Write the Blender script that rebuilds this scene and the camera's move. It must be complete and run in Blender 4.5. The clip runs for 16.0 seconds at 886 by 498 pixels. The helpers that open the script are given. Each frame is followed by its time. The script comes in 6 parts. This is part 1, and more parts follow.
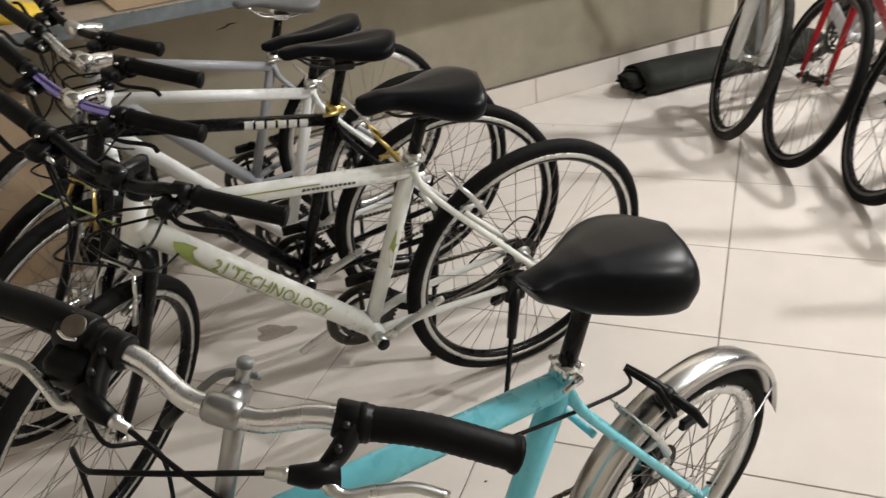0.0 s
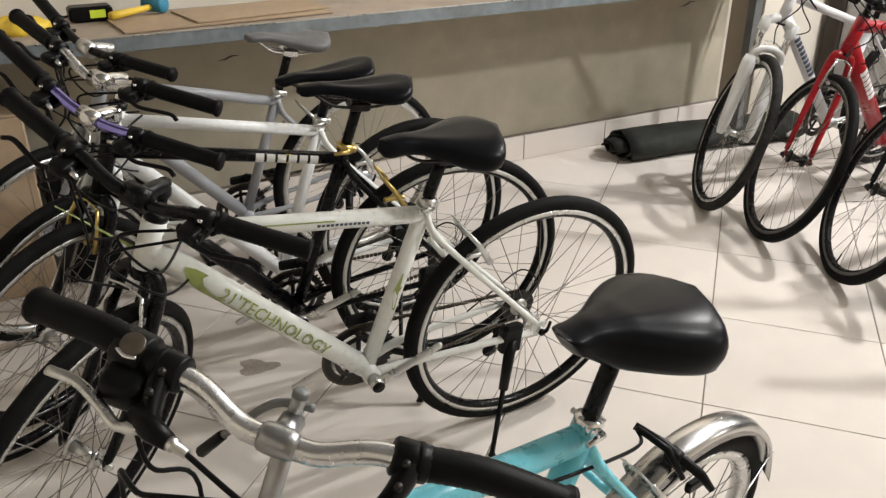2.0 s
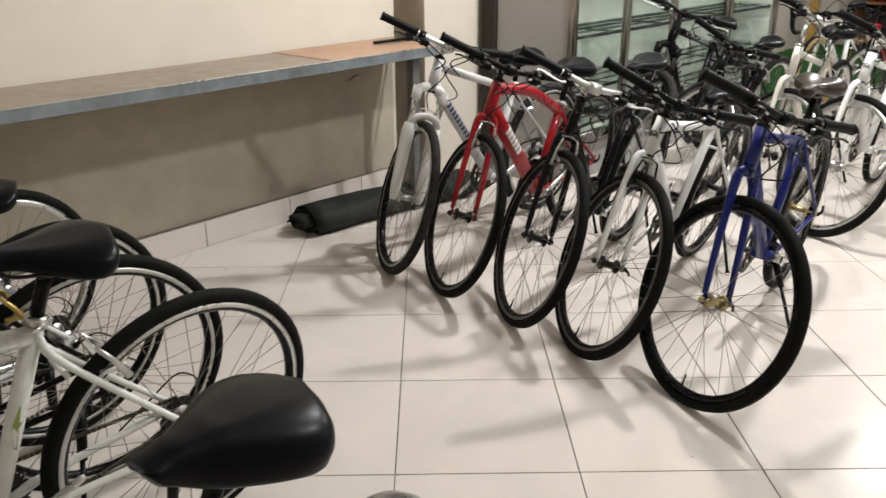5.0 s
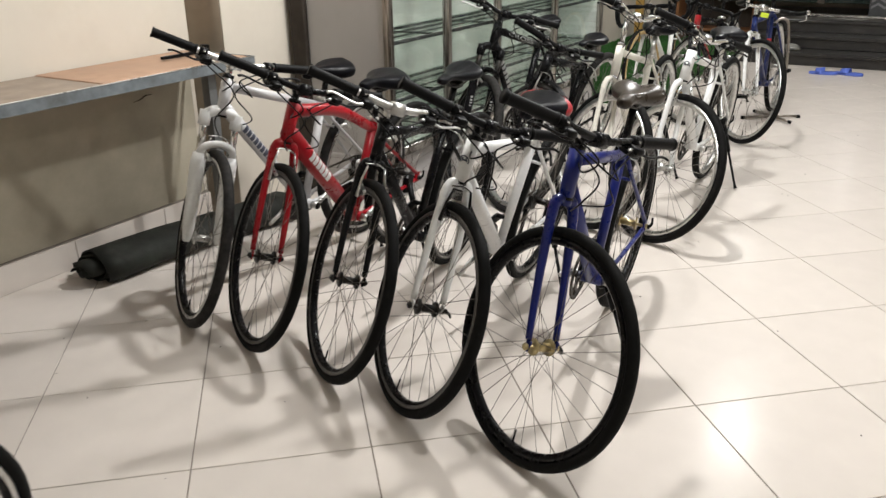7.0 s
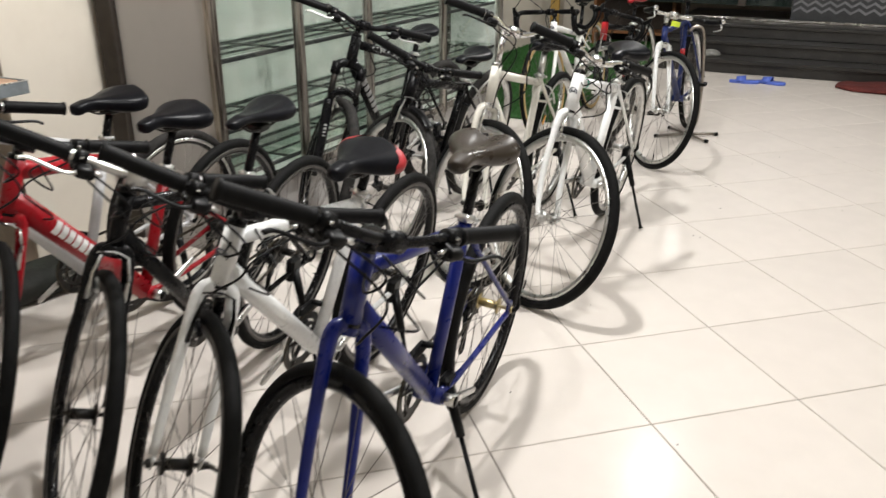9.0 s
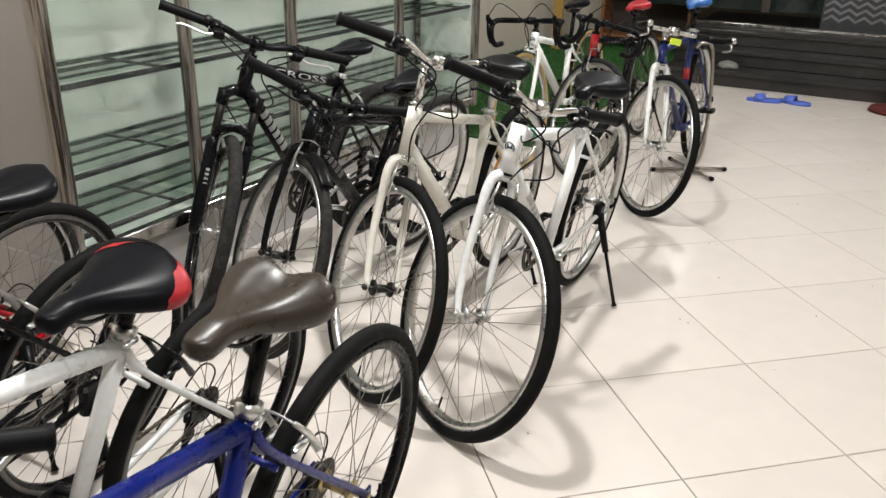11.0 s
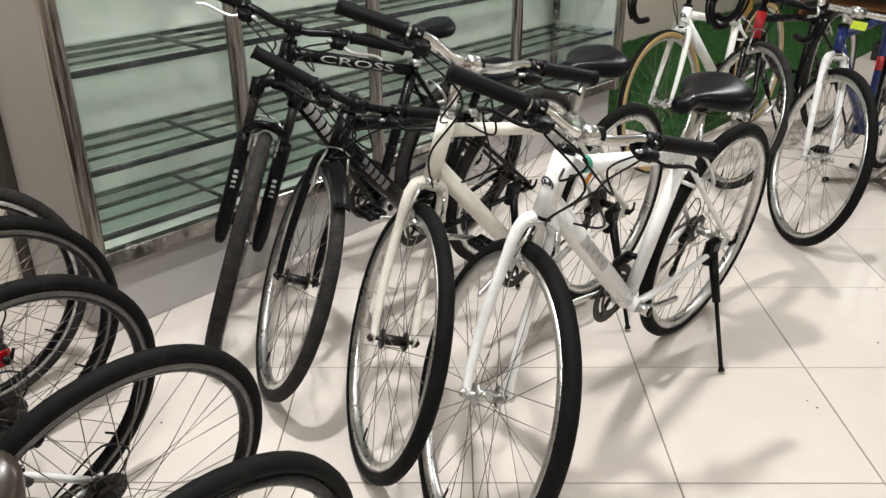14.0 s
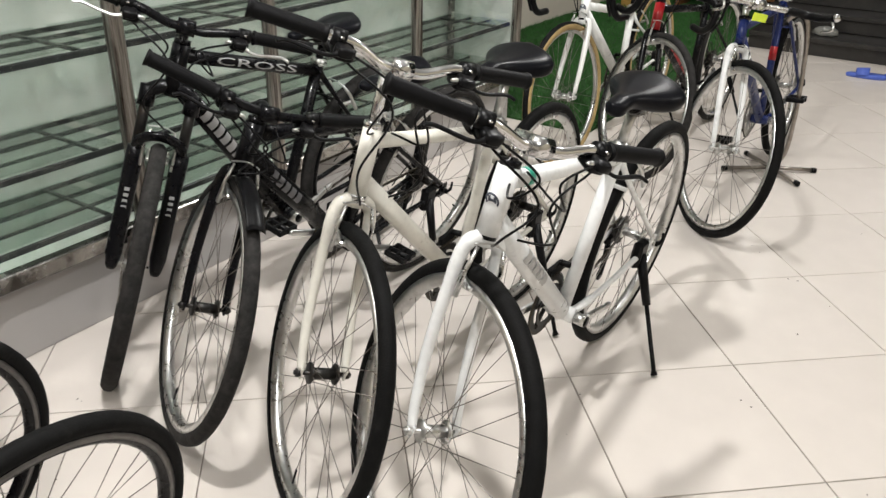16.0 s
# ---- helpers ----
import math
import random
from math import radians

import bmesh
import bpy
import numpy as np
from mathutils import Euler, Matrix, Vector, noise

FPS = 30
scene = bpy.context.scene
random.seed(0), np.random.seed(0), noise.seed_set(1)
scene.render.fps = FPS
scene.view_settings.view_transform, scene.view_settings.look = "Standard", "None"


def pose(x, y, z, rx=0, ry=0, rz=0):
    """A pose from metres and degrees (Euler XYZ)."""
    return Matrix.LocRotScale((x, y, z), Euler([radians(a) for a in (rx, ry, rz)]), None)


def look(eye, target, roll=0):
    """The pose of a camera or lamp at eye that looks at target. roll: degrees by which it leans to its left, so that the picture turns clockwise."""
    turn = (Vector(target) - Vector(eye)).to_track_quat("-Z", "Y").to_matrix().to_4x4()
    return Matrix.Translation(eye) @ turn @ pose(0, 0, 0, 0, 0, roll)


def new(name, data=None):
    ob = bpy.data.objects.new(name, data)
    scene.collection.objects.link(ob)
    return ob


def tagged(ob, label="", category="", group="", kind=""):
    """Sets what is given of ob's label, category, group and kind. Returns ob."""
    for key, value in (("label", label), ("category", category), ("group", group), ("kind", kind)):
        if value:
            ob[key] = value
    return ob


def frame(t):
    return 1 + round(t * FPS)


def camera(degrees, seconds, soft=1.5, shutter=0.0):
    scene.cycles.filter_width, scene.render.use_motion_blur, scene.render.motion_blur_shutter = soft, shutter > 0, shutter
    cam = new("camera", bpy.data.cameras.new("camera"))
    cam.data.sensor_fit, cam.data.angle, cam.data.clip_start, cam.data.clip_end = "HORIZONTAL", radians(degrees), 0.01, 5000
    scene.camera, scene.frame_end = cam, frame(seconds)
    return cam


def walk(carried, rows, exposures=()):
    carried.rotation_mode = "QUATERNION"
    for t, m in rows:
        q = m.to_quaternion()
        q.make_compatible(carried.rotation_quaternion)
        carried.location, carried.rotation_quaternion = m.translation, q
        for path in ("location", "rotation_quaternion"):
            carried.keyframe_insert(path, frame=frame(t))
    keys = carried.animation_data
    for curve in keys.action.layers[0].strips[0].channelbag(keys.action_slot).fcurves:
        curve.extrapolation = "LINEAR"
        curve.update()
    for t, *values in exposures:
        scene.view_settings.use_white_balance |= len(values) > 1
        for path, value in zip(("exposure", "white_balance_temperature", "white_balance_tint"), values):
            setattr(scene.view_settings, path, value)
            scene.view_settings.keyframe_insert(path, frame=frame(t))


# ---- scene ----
cam = camera(56.6, 16.0, soft=1.4, shutter=0.45)
PATH = [
    (0, (0.022, -1.948, 1.373), (-0.646, -0.334, 0.399), -5.9),
    (0.5, (-0.038, -1.982, 1.377), (-0.552, -0.302, 0.421), -3.8),
    (1, (-0.059, -1.986, 1.377), (-0.539, -0.275, 0.459), -1.1),
    (1.5, (-0.073, -1.99, 1.379), (-0.608, -0.279, 0.494), 0.3),
    (2, (-0.074, -1.992, 1.376), (-0.659, -0.291, 0.503), 0.1),
    (2.5, (-0.049, -1.988, 1.374), (-0.568, -0.267, 0.496), -0.4),
    (3, (-0.001, -1.948, 1.374), (-0.387, -0.189, 0.503), 0.1),
    (3.5, (0.039, -1.927, 1.38), (-0.224, -0.124, 0.556), 0.3),
    (4, (0.069, -1.905, 1.379), (-0.052, -0.063, 0.61), 0.7),
    (4.5, (0.084, -1.888, 1.378), (0.047, -0.029, 0.641), 0.6),
    (5, (0.104, -1.878, 1.376), (0.133, -0.01, 0.661), -0.2),
    (5.2, (0.126, -1.882, 1.372), (0.186, -0.011, 0.667), -0.8),
    (7.3, (0.382, -1.41, 1.402), (0.743, 0.413, 0.664), -0.8),
    (7.5, (0.419, -1.347, 1.397), (0.773, 0.477, 0.656), -1.0),
    (8, (0.607, -1.143, 1.398), (0.942, 0.683, 0.655), -0.4),
    (8.5, (0.754, -0.998, 1.38), (1.15, 0.811, 0.626), -0.5),
    (9, (0.88, -0.815, 1.391), (1.371, 0.974, 0.643), -0.1),
    (9.5, (1.035, -0.611, 1.385), (1.568, 1.171, 0.649), 1.1),
    (9.7, (1.113, -0.52, 1.388), (1.654, 1.262, 0.658), 1.2),
    (11.8, (1.576, 0.159, 1.4), (1.918, 1.963, 0.606), 1.2),
    (12, (1.598, 0.217, 1.397), (1.915, 2.028, 0.608), 1.2),
    (12.5, (1.696, 0.345, 1.393), (1.901, 2.169, 0.597), 1.1),
    (13, (1.848, 0.402, 1.401), (1.913, 2.228, 0.588), 1.6),
    (13.5, (1.952, 0.428, 1.4), (1.94, 2.242, 0.557), 0.7),
    (14, (1.964, 0.441, 1.396), (1.947, 2.244, 0.531), -0.3),
    (14.5, (1.925, 0.48, 1.397), (1.966, 2.277, 0.521), 0.2),
    (15, (1.886, 0.531, 1.402), (2.021, 2.317, 0.511), 0.5),
    (15.5, (1.846, 0.575, 1.403), (2.073, 2.35, 0.509), 0.5),
    (16, (1.864, 0.621, 1.394), (2.127, 2.392, 0.502), 1.0),
]
walk(cam, [(t, look(eye, target, roll)) for t, eye, target, roll in PATH], [(0, 0.8), (0.5, 0.74), (1, 0.84), (2, 0.9), (3, 0.82), (4, 0.68), (5, 0.5), (7.5, 0.38), (8.4, 0.36), (9, 0.44), (9.6, 0.36), (12, 0.36), (16, 0.3)])

# ---- light ----
world = bpy.data.worlds.new("night")
scene.world = world
world.use_nodes = True
world.node_tree.nodes["Background"].inputs[0].default_value = (0.9, 0.95, 1.0, 1)
world.node_tree.nodes["Background"].inputs[1].default_value = 0.02

# room axes: u runs along the bench wall, v into it; the floor tiles lie diagonally to them
ALPHA = radians(48)
UX, UY = math.cos(ALPHA), math.sin(ALPHA)


ROOM = Matrix.Rotation(ALPHA, 4, "Z")
CEIL = 3.5
# (x, y, z, watts) of the ceiling bulbs, all unseen; the fourth is an added fill
# the fifth is a stand-in for a light beyond the glass front
LAMPS = [(1.66, 1.95, 3.1, 182), (4.05, 4.2, 3.1, 122), (2.05, 0.15, 3.1, 106), (6.6, 2.2, 3.1, 60), (5.587, 6.878, 2.2, 15)]
for lx, ly, lz, watts in LAMPS:
    wide = 0.09 if lx < 3 and ly < 1 else 0.07
    ld = bpy.data.lights.new("bulb_light", "POINT")
    ld.energy, ld.shadow_soft_size, ld.color = watts, wide, (1.0, 0.985, 0.96)
    lo = new("bulb_light", ld)
    lo.location = (lx, ly, lz - 0.13)


# ---- materials ----
def nodes_of(name):
    m = bpy.data.materials.new(name)
    m.use_nodes = True
    nt = m.node_tree
    return m, nt, nt.nodes["Principled BSDF"]


def mat(name, color, rough=0.5, metal=0.0, var=0.0, scale=30.0, bump=0.0, bscale=None, coat=0.0, per_object=0.0, stain=None, rvar=0.0, coords="Object", spec=0.5):
    """A painted, rubber, metal or mineral surface: colour with grain at a fine and a coarse scale, optional stain, bump and gloss variation."""
    m, nt, b = nodes_of(name)
    L = nt.links.new
    b.inputs["Roughness"].default_value, b.inputs["Metallic"].default_value = rough, metal
    b.inputs["Coat Weight"].default_value, b.inputs["Coat Roughness"].default_value = coat, 0.08
    b.inputs["Specular IOR Level"].default_value = spec
    tc = nt.nodes.new("ShaderNodeTexCoord")
    src = tc.outputs[coords]
    fine = nt.nodes.new("ShaderNodeTexNoise")
    fine.inputs["Scale"].default_value, fine.inputs["Detail"].default_value = scale, 5.0
    coarse = nt.nodes.new("ShaderNodeTexNoise")
    coarse.inputs["Scale"].default_value, coarse.inputs["Detail"].default_value = scale * 0.11, 4.0
    L(src, fine.inputs["Vector"]), L(src, coarse.inputs["Vector"])
    add = nt.nodes.new("ShaderNodeMath")
    add.operation = "ADD"
    L(fine.outputs[0], add.inputs[0]), L(coarse.outputs[0], add.inputs[1])
    value = nt.nodes.new("ShaderNodeMapRange")
    value.inputs[1].default_value, value.inputs[2].default_value = 0.7, 1.3
    value.inputs[3].default_value, value.inputs[4].default_value = 1 - var, 1 + var
    L(add.outputs[0], value.inputs[0])
    out = value.outputs[0]
    if per_object:
        oi = nt.nodes.new("ShaderNodeObjectInfo")
        mr = nt.nodes.new("ShaderNodeMapRange")
        mr.inputs[3].default_value, mr.inputs[4].default_value = 1 - per_object, 1 + per_object
        L(oi.outputs["Random"], mr.inputs[0])
        mu = nt.nodes.new("ShaderNodeMath")
        mu.operation = "MULTIPLY"
        L(out, mu.inputs[0]), L(mr.outputs[0], mu.inputs[1])
        out = mu.outputs[0]
    mixc = nt.nodes.new("ShaderNodeVectorMath")
    mixc.operation = "SCALE"
    mixc.inputs[0].default_value = color[:3]
    L(out, mixc.inputs["Scale"])
    base = mixc.outputs[0]
    if stain:
        sc, amount, low, high, sscale = stain
        sn = nt.nodes.new("ShaderNodeTexNoise")
        sn.inputs["Scale"].default_value, sn.inputs["Detail"].default_value, sn.inputs["Roughness"].default_value = sscale, 8.0, 0.65
        L(src, sn.inputs["Vector"])
        ramp = nt.nodes.new("ShaderNodeMapRange")
        ramp.inputs[1].default_value, ramp.inputs[2].default_value = low, high
        ramp.inputs[3].default_value, ramp.inputs[4].default_value = 0.0, amount
        L(sn.outputs[0], ramp.inputs[0])
        mx = nt.nodes.new("ShaderNodeMix")
        mx.data_type = "RGBA"
        mx.inputs[7].default_value = (*sc, 1)
        L(ramp.outputs[0], mx.inputs[0]), L(base, mx.inputs[6])
        base = mx.outputs[2]
    L(base, b.inputs["Base Color"])
    if rvar:
        rr = nt.nodes.new("ShaderNodeMapRange")
        rr.inputs[1].default_value, rr.inputs[2].default_value = 0.7, 1.3
        rr.inputs[3].default_value, rr.inputs[4].default_value = max(0.02, rough - rvar), min(1, rough + rvar)
        L(add.outputs[0], rr.inputs[0]), L(rr.outputs[0], b.inputs["Roughness"])
    if bump:
        bn = nt.nodes.new("ShaderNodeTexNoise")
        bn.inputs["Scale"].default_value, bn.inputs["Detail"].default_value = bscale or scale * 3, 4.0
        L(src, bn.inputs["Vector"])
        bp = nt.nodes.new("ShaderNodeBump")
        bp.inputs["Strength"].default_value, bp.inputs["Distance"].default_value = bump, 0.004
        L(bn.outputs[0], bp.inputs["Height"]), L(bp.outputs[0], b.inputs["Normal"])
    return m


def paint(name, color, rough=0.3):
    return mat(name, color, rough, 0.0, 0.06, 60, 0.02, 300, coat=0.2, stain=((0.05, 0.045, 0.04), 0.18, 0.62, 0.82, 26), rvar=0.06, spec=0.3)


RUBBER = mat("tyre_rubber", (0.006, 0.006, 0.006), 0.7, 0, 0.25, 50, 0.25, 260, stain=((0.07, 0.065, 0.06), 0.3, 0.6, 0.85, 14), spec=0.1)
RUBBER_OLD = mat("dusty_tyre_rubber", (0.02, 0.019, 0.0185), 0.8, 0, 0.3, 60, 0.25, 260, stain=((0.09, 0.085, 0.08), 0.35, 0.42, 0.8, 34), spec=0.12)
GUMWALL = mat("gum_sidewall", (0.42, 0.3, 0.13), 0.7, 0, 0.15, 40)
GRIP = mat("rubber_grip", (0.005, 0.005, 0.0055), 0.5, 0, 0.2, 60, 0.08, 420, spec=0.1)
PLASTIC = mat("black_plastic", (0.005, 0.005, 0.0055), 0.34, 0, 0.15, 60, 0.03, 300, spec=0.13)
CHROME = mat("chrome", (0.72, 0.72, 0.72), 0.16, 1.0, 0.08, 40, 0.02, 160, stain=((0.25, 0.2, 0.15), 0.5, 0.6, 0.8, 30), rvar=0.08)
SATIN = mat("satin_alloy", (0.7, 0.7, 0.71), 0.27, 1.0, 0.08, 40, 0.02, 160, stain=((0.35, 0.33, 0.32), 0.4, 0.6, 0.8, 30), rvar=0.07)
STEMGREY = mat("dull_grey_alloy", (0.36, 0.36, 0.365), 0.36, 1.0, 0.1, 40, 0.02, 160, stain=((0.16, 0.15, 0.14), 0.5, 0.55, 0.8, 24), rvar=0.07)
GUARDM = mat("smooth_polished_alloy", (0.52, 0.51, 0.5), 0.24, 1.0, 0.05, 14, stain=((0.3, 0.28, 0.26), 0.3, 0.6, 0.85, 18), rvar=0.05)
ALLOY = mat("brushed_alloy", (0.62, 0.62, 0.61), 0.32, 1.0, 0.1, 60, 0.03, 300, stain=((0.2, 0.19, 0.17), 0.5, 0.55, 0.8, 20), rvar=0.1)
RODSTEEL = mat("worn_steel_rod", (0.36, 0.33, 0.3), 0.35, 1.0, 0.2, 40, 0.05, 160, stain=((0.12, 0.08, 0.05), 0.6, 0.5, 0.75, 18))
TRACKDULL = mat("worn_grey_rim_track", (0.15, 0.145, 0.14), 0.42, 0.8, 0.25, 40)
STEEL = mat("spoke_steel", (0.24, 0.22, 0.2), 0.38, 1.0, 0.3, 40)
DARKSTEEL = mat("dark_steel", (0.035, 0.034, 0.033), 0.4, 0.8, 0.25, 60, 0.05, 200, stain=((0.13, 0.08, 0.04), 0.4, 0.55, 0.8, 25))
CHAIN = mat("oily_chain", (0.07, 0.06, 0.045), 0.45, 0.8, 0.3, 200, 0.4, 500)
GEARWIN = mat("smoky_brown_window", (0.1, 0.08, 0.06), 0.3, 0.3, 0.1, 60)
GOLD = mat("gold_anodised", (0.55, 0.41, 0.14), 0.3, 0.9, 0.1, 50)
LEATHER = mat("black_vinyl", (0.0045, 0.0047, 0.0065), 0.3, 0, 0.2, 60, 0.05, 500, stain=((0.02, 0.02, 0.02), 0.25, 0.62, 0.85, 12), spec=0.09)
LEATHER_GREY = mat("grey_vinyl", (0.12, 0.12, 0.125), 0.5, 0, 0.1, 60, 0.1, 400)
GOLDDIM = mat("dull_gold_alloy", (0.45, 0.37, 0.2), 0.35, 0.9, 0.1, 50)
VIOLET = mat("violet_tinted_chrome", (0.27, 0.24, 0.62), 0.13, 1.0, 0.1, 40, 0.02, 160, rvar=0.06)
REDDARK = mat("dark_red_paint", (0.36, 0.009, 0.013), 0.35, 0, 0.1, 60)
LEATHER_BROWN = mat("brown_grey_vinyl", (0.029, 0.0215, 0.0155), 0.31, 0, 0.12, 40, 0.05, 300, rvar=0.06, spec=0.35)
REDVINYL = mat("red_vinyl", (0.34, 0.01, 0.016), 0.4, 0, 0.08, 60, 0.1, 400)
BLUEVINYL = mat("blue_vinyl", (0.02, 0.1, 0.32), 0.4, 0, 0.08, 60, 0.1, 400)
WHITE = paint("white_paint", (0.78, 0.79, 0.79))
OFFWHITE = paint("off_white_paint", (0.77, 0.78, 0.755))
CREAM = paint("cream_paint", (0.71, 0.69, 0.625))
TEAL = paint("teal_paint", (0.17, 0.58, 0.7))
BLACKP = mat("black_paint", (0.004, 0.004, 0.005), 0.28, 0, 0.1, 60, 0.02, 300, coat=0.12, stain=((0.03, 0.027, 0.024), 0.3, 0.62, 0.85, 22), rvar=0.06, spec=0.13)
GREYP = paint("grey_paint", (0.3, 0.31, 0.33), 0.35)
SILVERP = paint("silver_paint", (0.55, 0.55, 0.56), 0.35)
REDP = paint("red_paint", (0.31, 0.004, 0.011))
BLUEP = paint("blue_paint", (0.003, 0.01, 0.13))
NAVYP = paint("navy_paint", (0.01, 0.02, 0.1))
GREEN_INK = mat("olive_decal", (0.25, 0.3, 0.08), 0.35, 0, 0.1, 60)
GREY_INK = mat("grey_decal", (0.36, 0.36, 0.36), 0.35, 0, 0.1, 60)
# print on one bicycle, and the reflections painted on the zigzag panel
DIM_PRINT_GLINT = mat("dim_grey_print_glint", (0.13, 0.13, 0.14), 0.4, 0, 0.25, 12)
WHITE_INK = mat("white_decal", (0.75, 0.75, 0.74), 0.35, 0, 0.08, 60)
DARK_INK = mat("dark_decal", (0.05, 0.06, 0.09), 0.35, 0, 0.1, 60)
BLUE_INK = mat("blue_decal", (0.05, 0.1, 0.3), 0.35, 0, 0.1, 60)
YELLOW = mat("yellow_plastic", (0.75, 0.52, 0.05), 0.4, 0, 0.08, 50, 0.05, 200)
YELLOWWOOD = mat("yellow_painted_wood", (0.4, 0.25, 0.06), 0.55, 0, 0.2, 20, 0.05, 90, stain=((0.2, 0.12, 0.04), 0.6, 0.5, 0.75, 6))
HIVIS = mat("yellow_green_tag", (0.6, 0.75, 0.05), 0.45, 0, 0.06, 50)
AMBER = mat("amber_reflector", (0.75, 0.3, 0.02), 0.2, 0, 0.1, 90, coat=0.5)
TILE = mat("polished_porcelain", (0.64, 0.59, 0.545), 0.215, 0, 0.03, 9, 0.006, 30, per_object=0.025, rvar=0.03, spec=0.055)
SPILL = mat("dried_spill", (0.31, 0.265, 0.225), 0.5, 0, 0.25, 60, 0.05, 200, stain=((0.3, 0.27, 0.24), 0.7, 0.45, 0.7, 25), spec=0.2)
GROUT = mat("dirty_grout", (0.22, 0.19, 0.165), 0.9, 0, 0.25, 40, 0.3, 200)
WALLPAINT = mat("cream_wall_paint", (0.66, 0.61, 0.53), 0.75, 0, 0.03, 6, 0.06, 90, stain=((0.45, 0.385, 0.3), 0.4, 0.5, 0.85, 1.3))
DADO = mat("worn_grey_beige_board", (0.455, 0.415, 0.325), 0.6, 0, 0.12, 9, 0.05, 60, stain=((0.24, 0.22, 0.17), 0.5, 0.42, 0.75, 1.9))
# tan that stands for shade on the side face of the wall step
RETURN_SHADE = mat("tan_return_shade", (0.3, 0.25, 0.19), 0.5, 0, 0.1, 12, 0.03, 80)
DARKWOOD = mat("dark_brown_timber", (0.05, 0.041, 0.034), 0.7, 0, 0.2, 20, 0.05, 90, spec=0.2)
PANELGREY = mat("grey_laminate", (0.42, 0.405, 0.395), 0.45, 0, 0.04, 6, 0.02, 90, stain=((0.25, 0.23, 0.22), 0.3, 0.55, 0.85, 1.8))
BENCHTOP = mat("worn_plywood", (0.34, 0.275, 0.22), 0.62, 0, 0.16, 14, 0.1, 90, stain=((0.17, 0.14, 0.115), 0.65, 0.45, 0.72, 3.0))
BENCHTOP2 = mat("orange_plywood", (0.43, 0.27, 0.18), 0.55, 0, 0.14, 14, 0.08, 90, stain=((0.28, 0.2, 0.15), 0.55, 0.45, 0.78, 3.5))
GALV = mat("blue_grey_angle_steel", (0.24, 0.275, 0.3), 0.42, 0.4, 0.22, 30, 0.05, 160, stain=((0.09, 0.085, 0.08), 0.65, 0.46, 0.75, 7))
CARD = mat("corrugated_cardboard", (0.38, 0.28, 0.185), 0.85, 0, 0.08, 30, 0.15, 200)
MATROLL = mat("dark_rubber_sheet", (0.017, 0.018, 0.0155), 0.72, 0, 0.35, 30, 0.5, 70, stain=((0.035, 0.045, 0.033), 0.6, 0.48, 0.75, 9), spec=0.25)
INOX = mat("stainless_steel", (0.4, 0.385, 0.365), 0.22, 1.0, 0.25, 26, 0.03, 120, stain=((0.055, 0.045, 0.038), 0.85, 0.46, 0.62, 14), rvar=0.1)
RAIL = mat("dark_steel_rail", (0.014, 0.015, 0.0145), 0.35, 0.0, 0.3, 20, 0.03, 120, stain=((0.09, 0.09, 0.085), 0.7, 0.56, 0.72, 7), spec=0.25)
# the darker mottling paints soft bands of blurred reflection and shadow
FROST = mat("pale_green_back_panel", (0.5, 0.515, 0.475), 0.28, 0, 0.08, 4, 0.02, 60, stain=((0.3, 0.34, 0.31), 0.5, 0.42, 0.68, 2.6))
STONE = mat("dark_granite", (0.021, 0.0195, 0.018), 0.3, 0, 0.3, 120, 0.02, 300, stain=((0.07, 0.06, 0.055), 0.4, 0.5, 0.8, 6))
TURFBASE = mat("turf_backing", (0.02, 0.07, 0.015), 0.9, 0, 0.3, 60, 0.4, 300)
TURF = mat("turf_blades", (0.03, 0.13, 0.022), 0.75, 0, 0.3, 90)
TAPEGREEN = mat("teal_green_tape", (0.02, 0.3, 0.2), 0.45, 0, 0.08, 60)
TEALBLUE = mat("teal_blue_rubber", (0.03, 0.2, 0.32), 0.6, 0, 0.12, 50, 0.1, 200)
SLIPPER = mat("blue_foam", (0.08, 0.14, 0.55), 0.55, 0, 0.1, 50, 0.1, 200)
REDRUG = mat("dark_red_rug", (0.09, 0.014, 0.011), 0.95, 0, 0.3, 60, 0.5, 300)
CEILM = mat("grey_ceiling", (0.22, 0.22, 0.215), 0.8, 0, 0.03, 8, 0.05, 90)
DARKROOM = mat("dark_backing", (0.03, 0.032, 0.035), 0.4, 0.3, 0.2, 20, 0.05, 90)
LEGGREY = mat("dull_grey_steel", (0.16, 0.165, 0.165), 0.5, 0.2, 0.15, 30, 0.05, 160, stain=((0.1, 0.08, 0.06), 0.5, 0.5, 0.8, 8))
ORANGE = mat("orange_wood", (0.2, 0.085, 0.03), 0.5, 0, 0.15, 16, 0.05, 90)
CLOTHS = [mat(f"{n}_cloth", c, 0.9, 0, 0.15, 30, 0.3, 200) for n, c in (("maroon", (0.14, 0.01, 0.01)), ("ochre", (0.25, 0.15, 0.03)), ("moss", (0.03, 0.06, 0.02)), ("navy", (0.02, 0.03, 0.08)), ("charcoal", (0.05, 0.05, 0.05)))]
BAG = mat("white_plastic_film", (0.2, 0.2, 0.185), 0.3, 0, 0.05, 30, 0.2, 90)
DARKGLASS = mat("dark_door_glass", (0.012, 0.018, 0.016), 0.06, 0, 0.2, 3, spec=0.6)
bulbm, bnt, bb_ = nodes_of("lit_bulb")
bb_.inputs["Emission Color"].default_value, bb_.inputs["Emission Strength"].default_value = (1, 0.98, 0.95, 1), 25


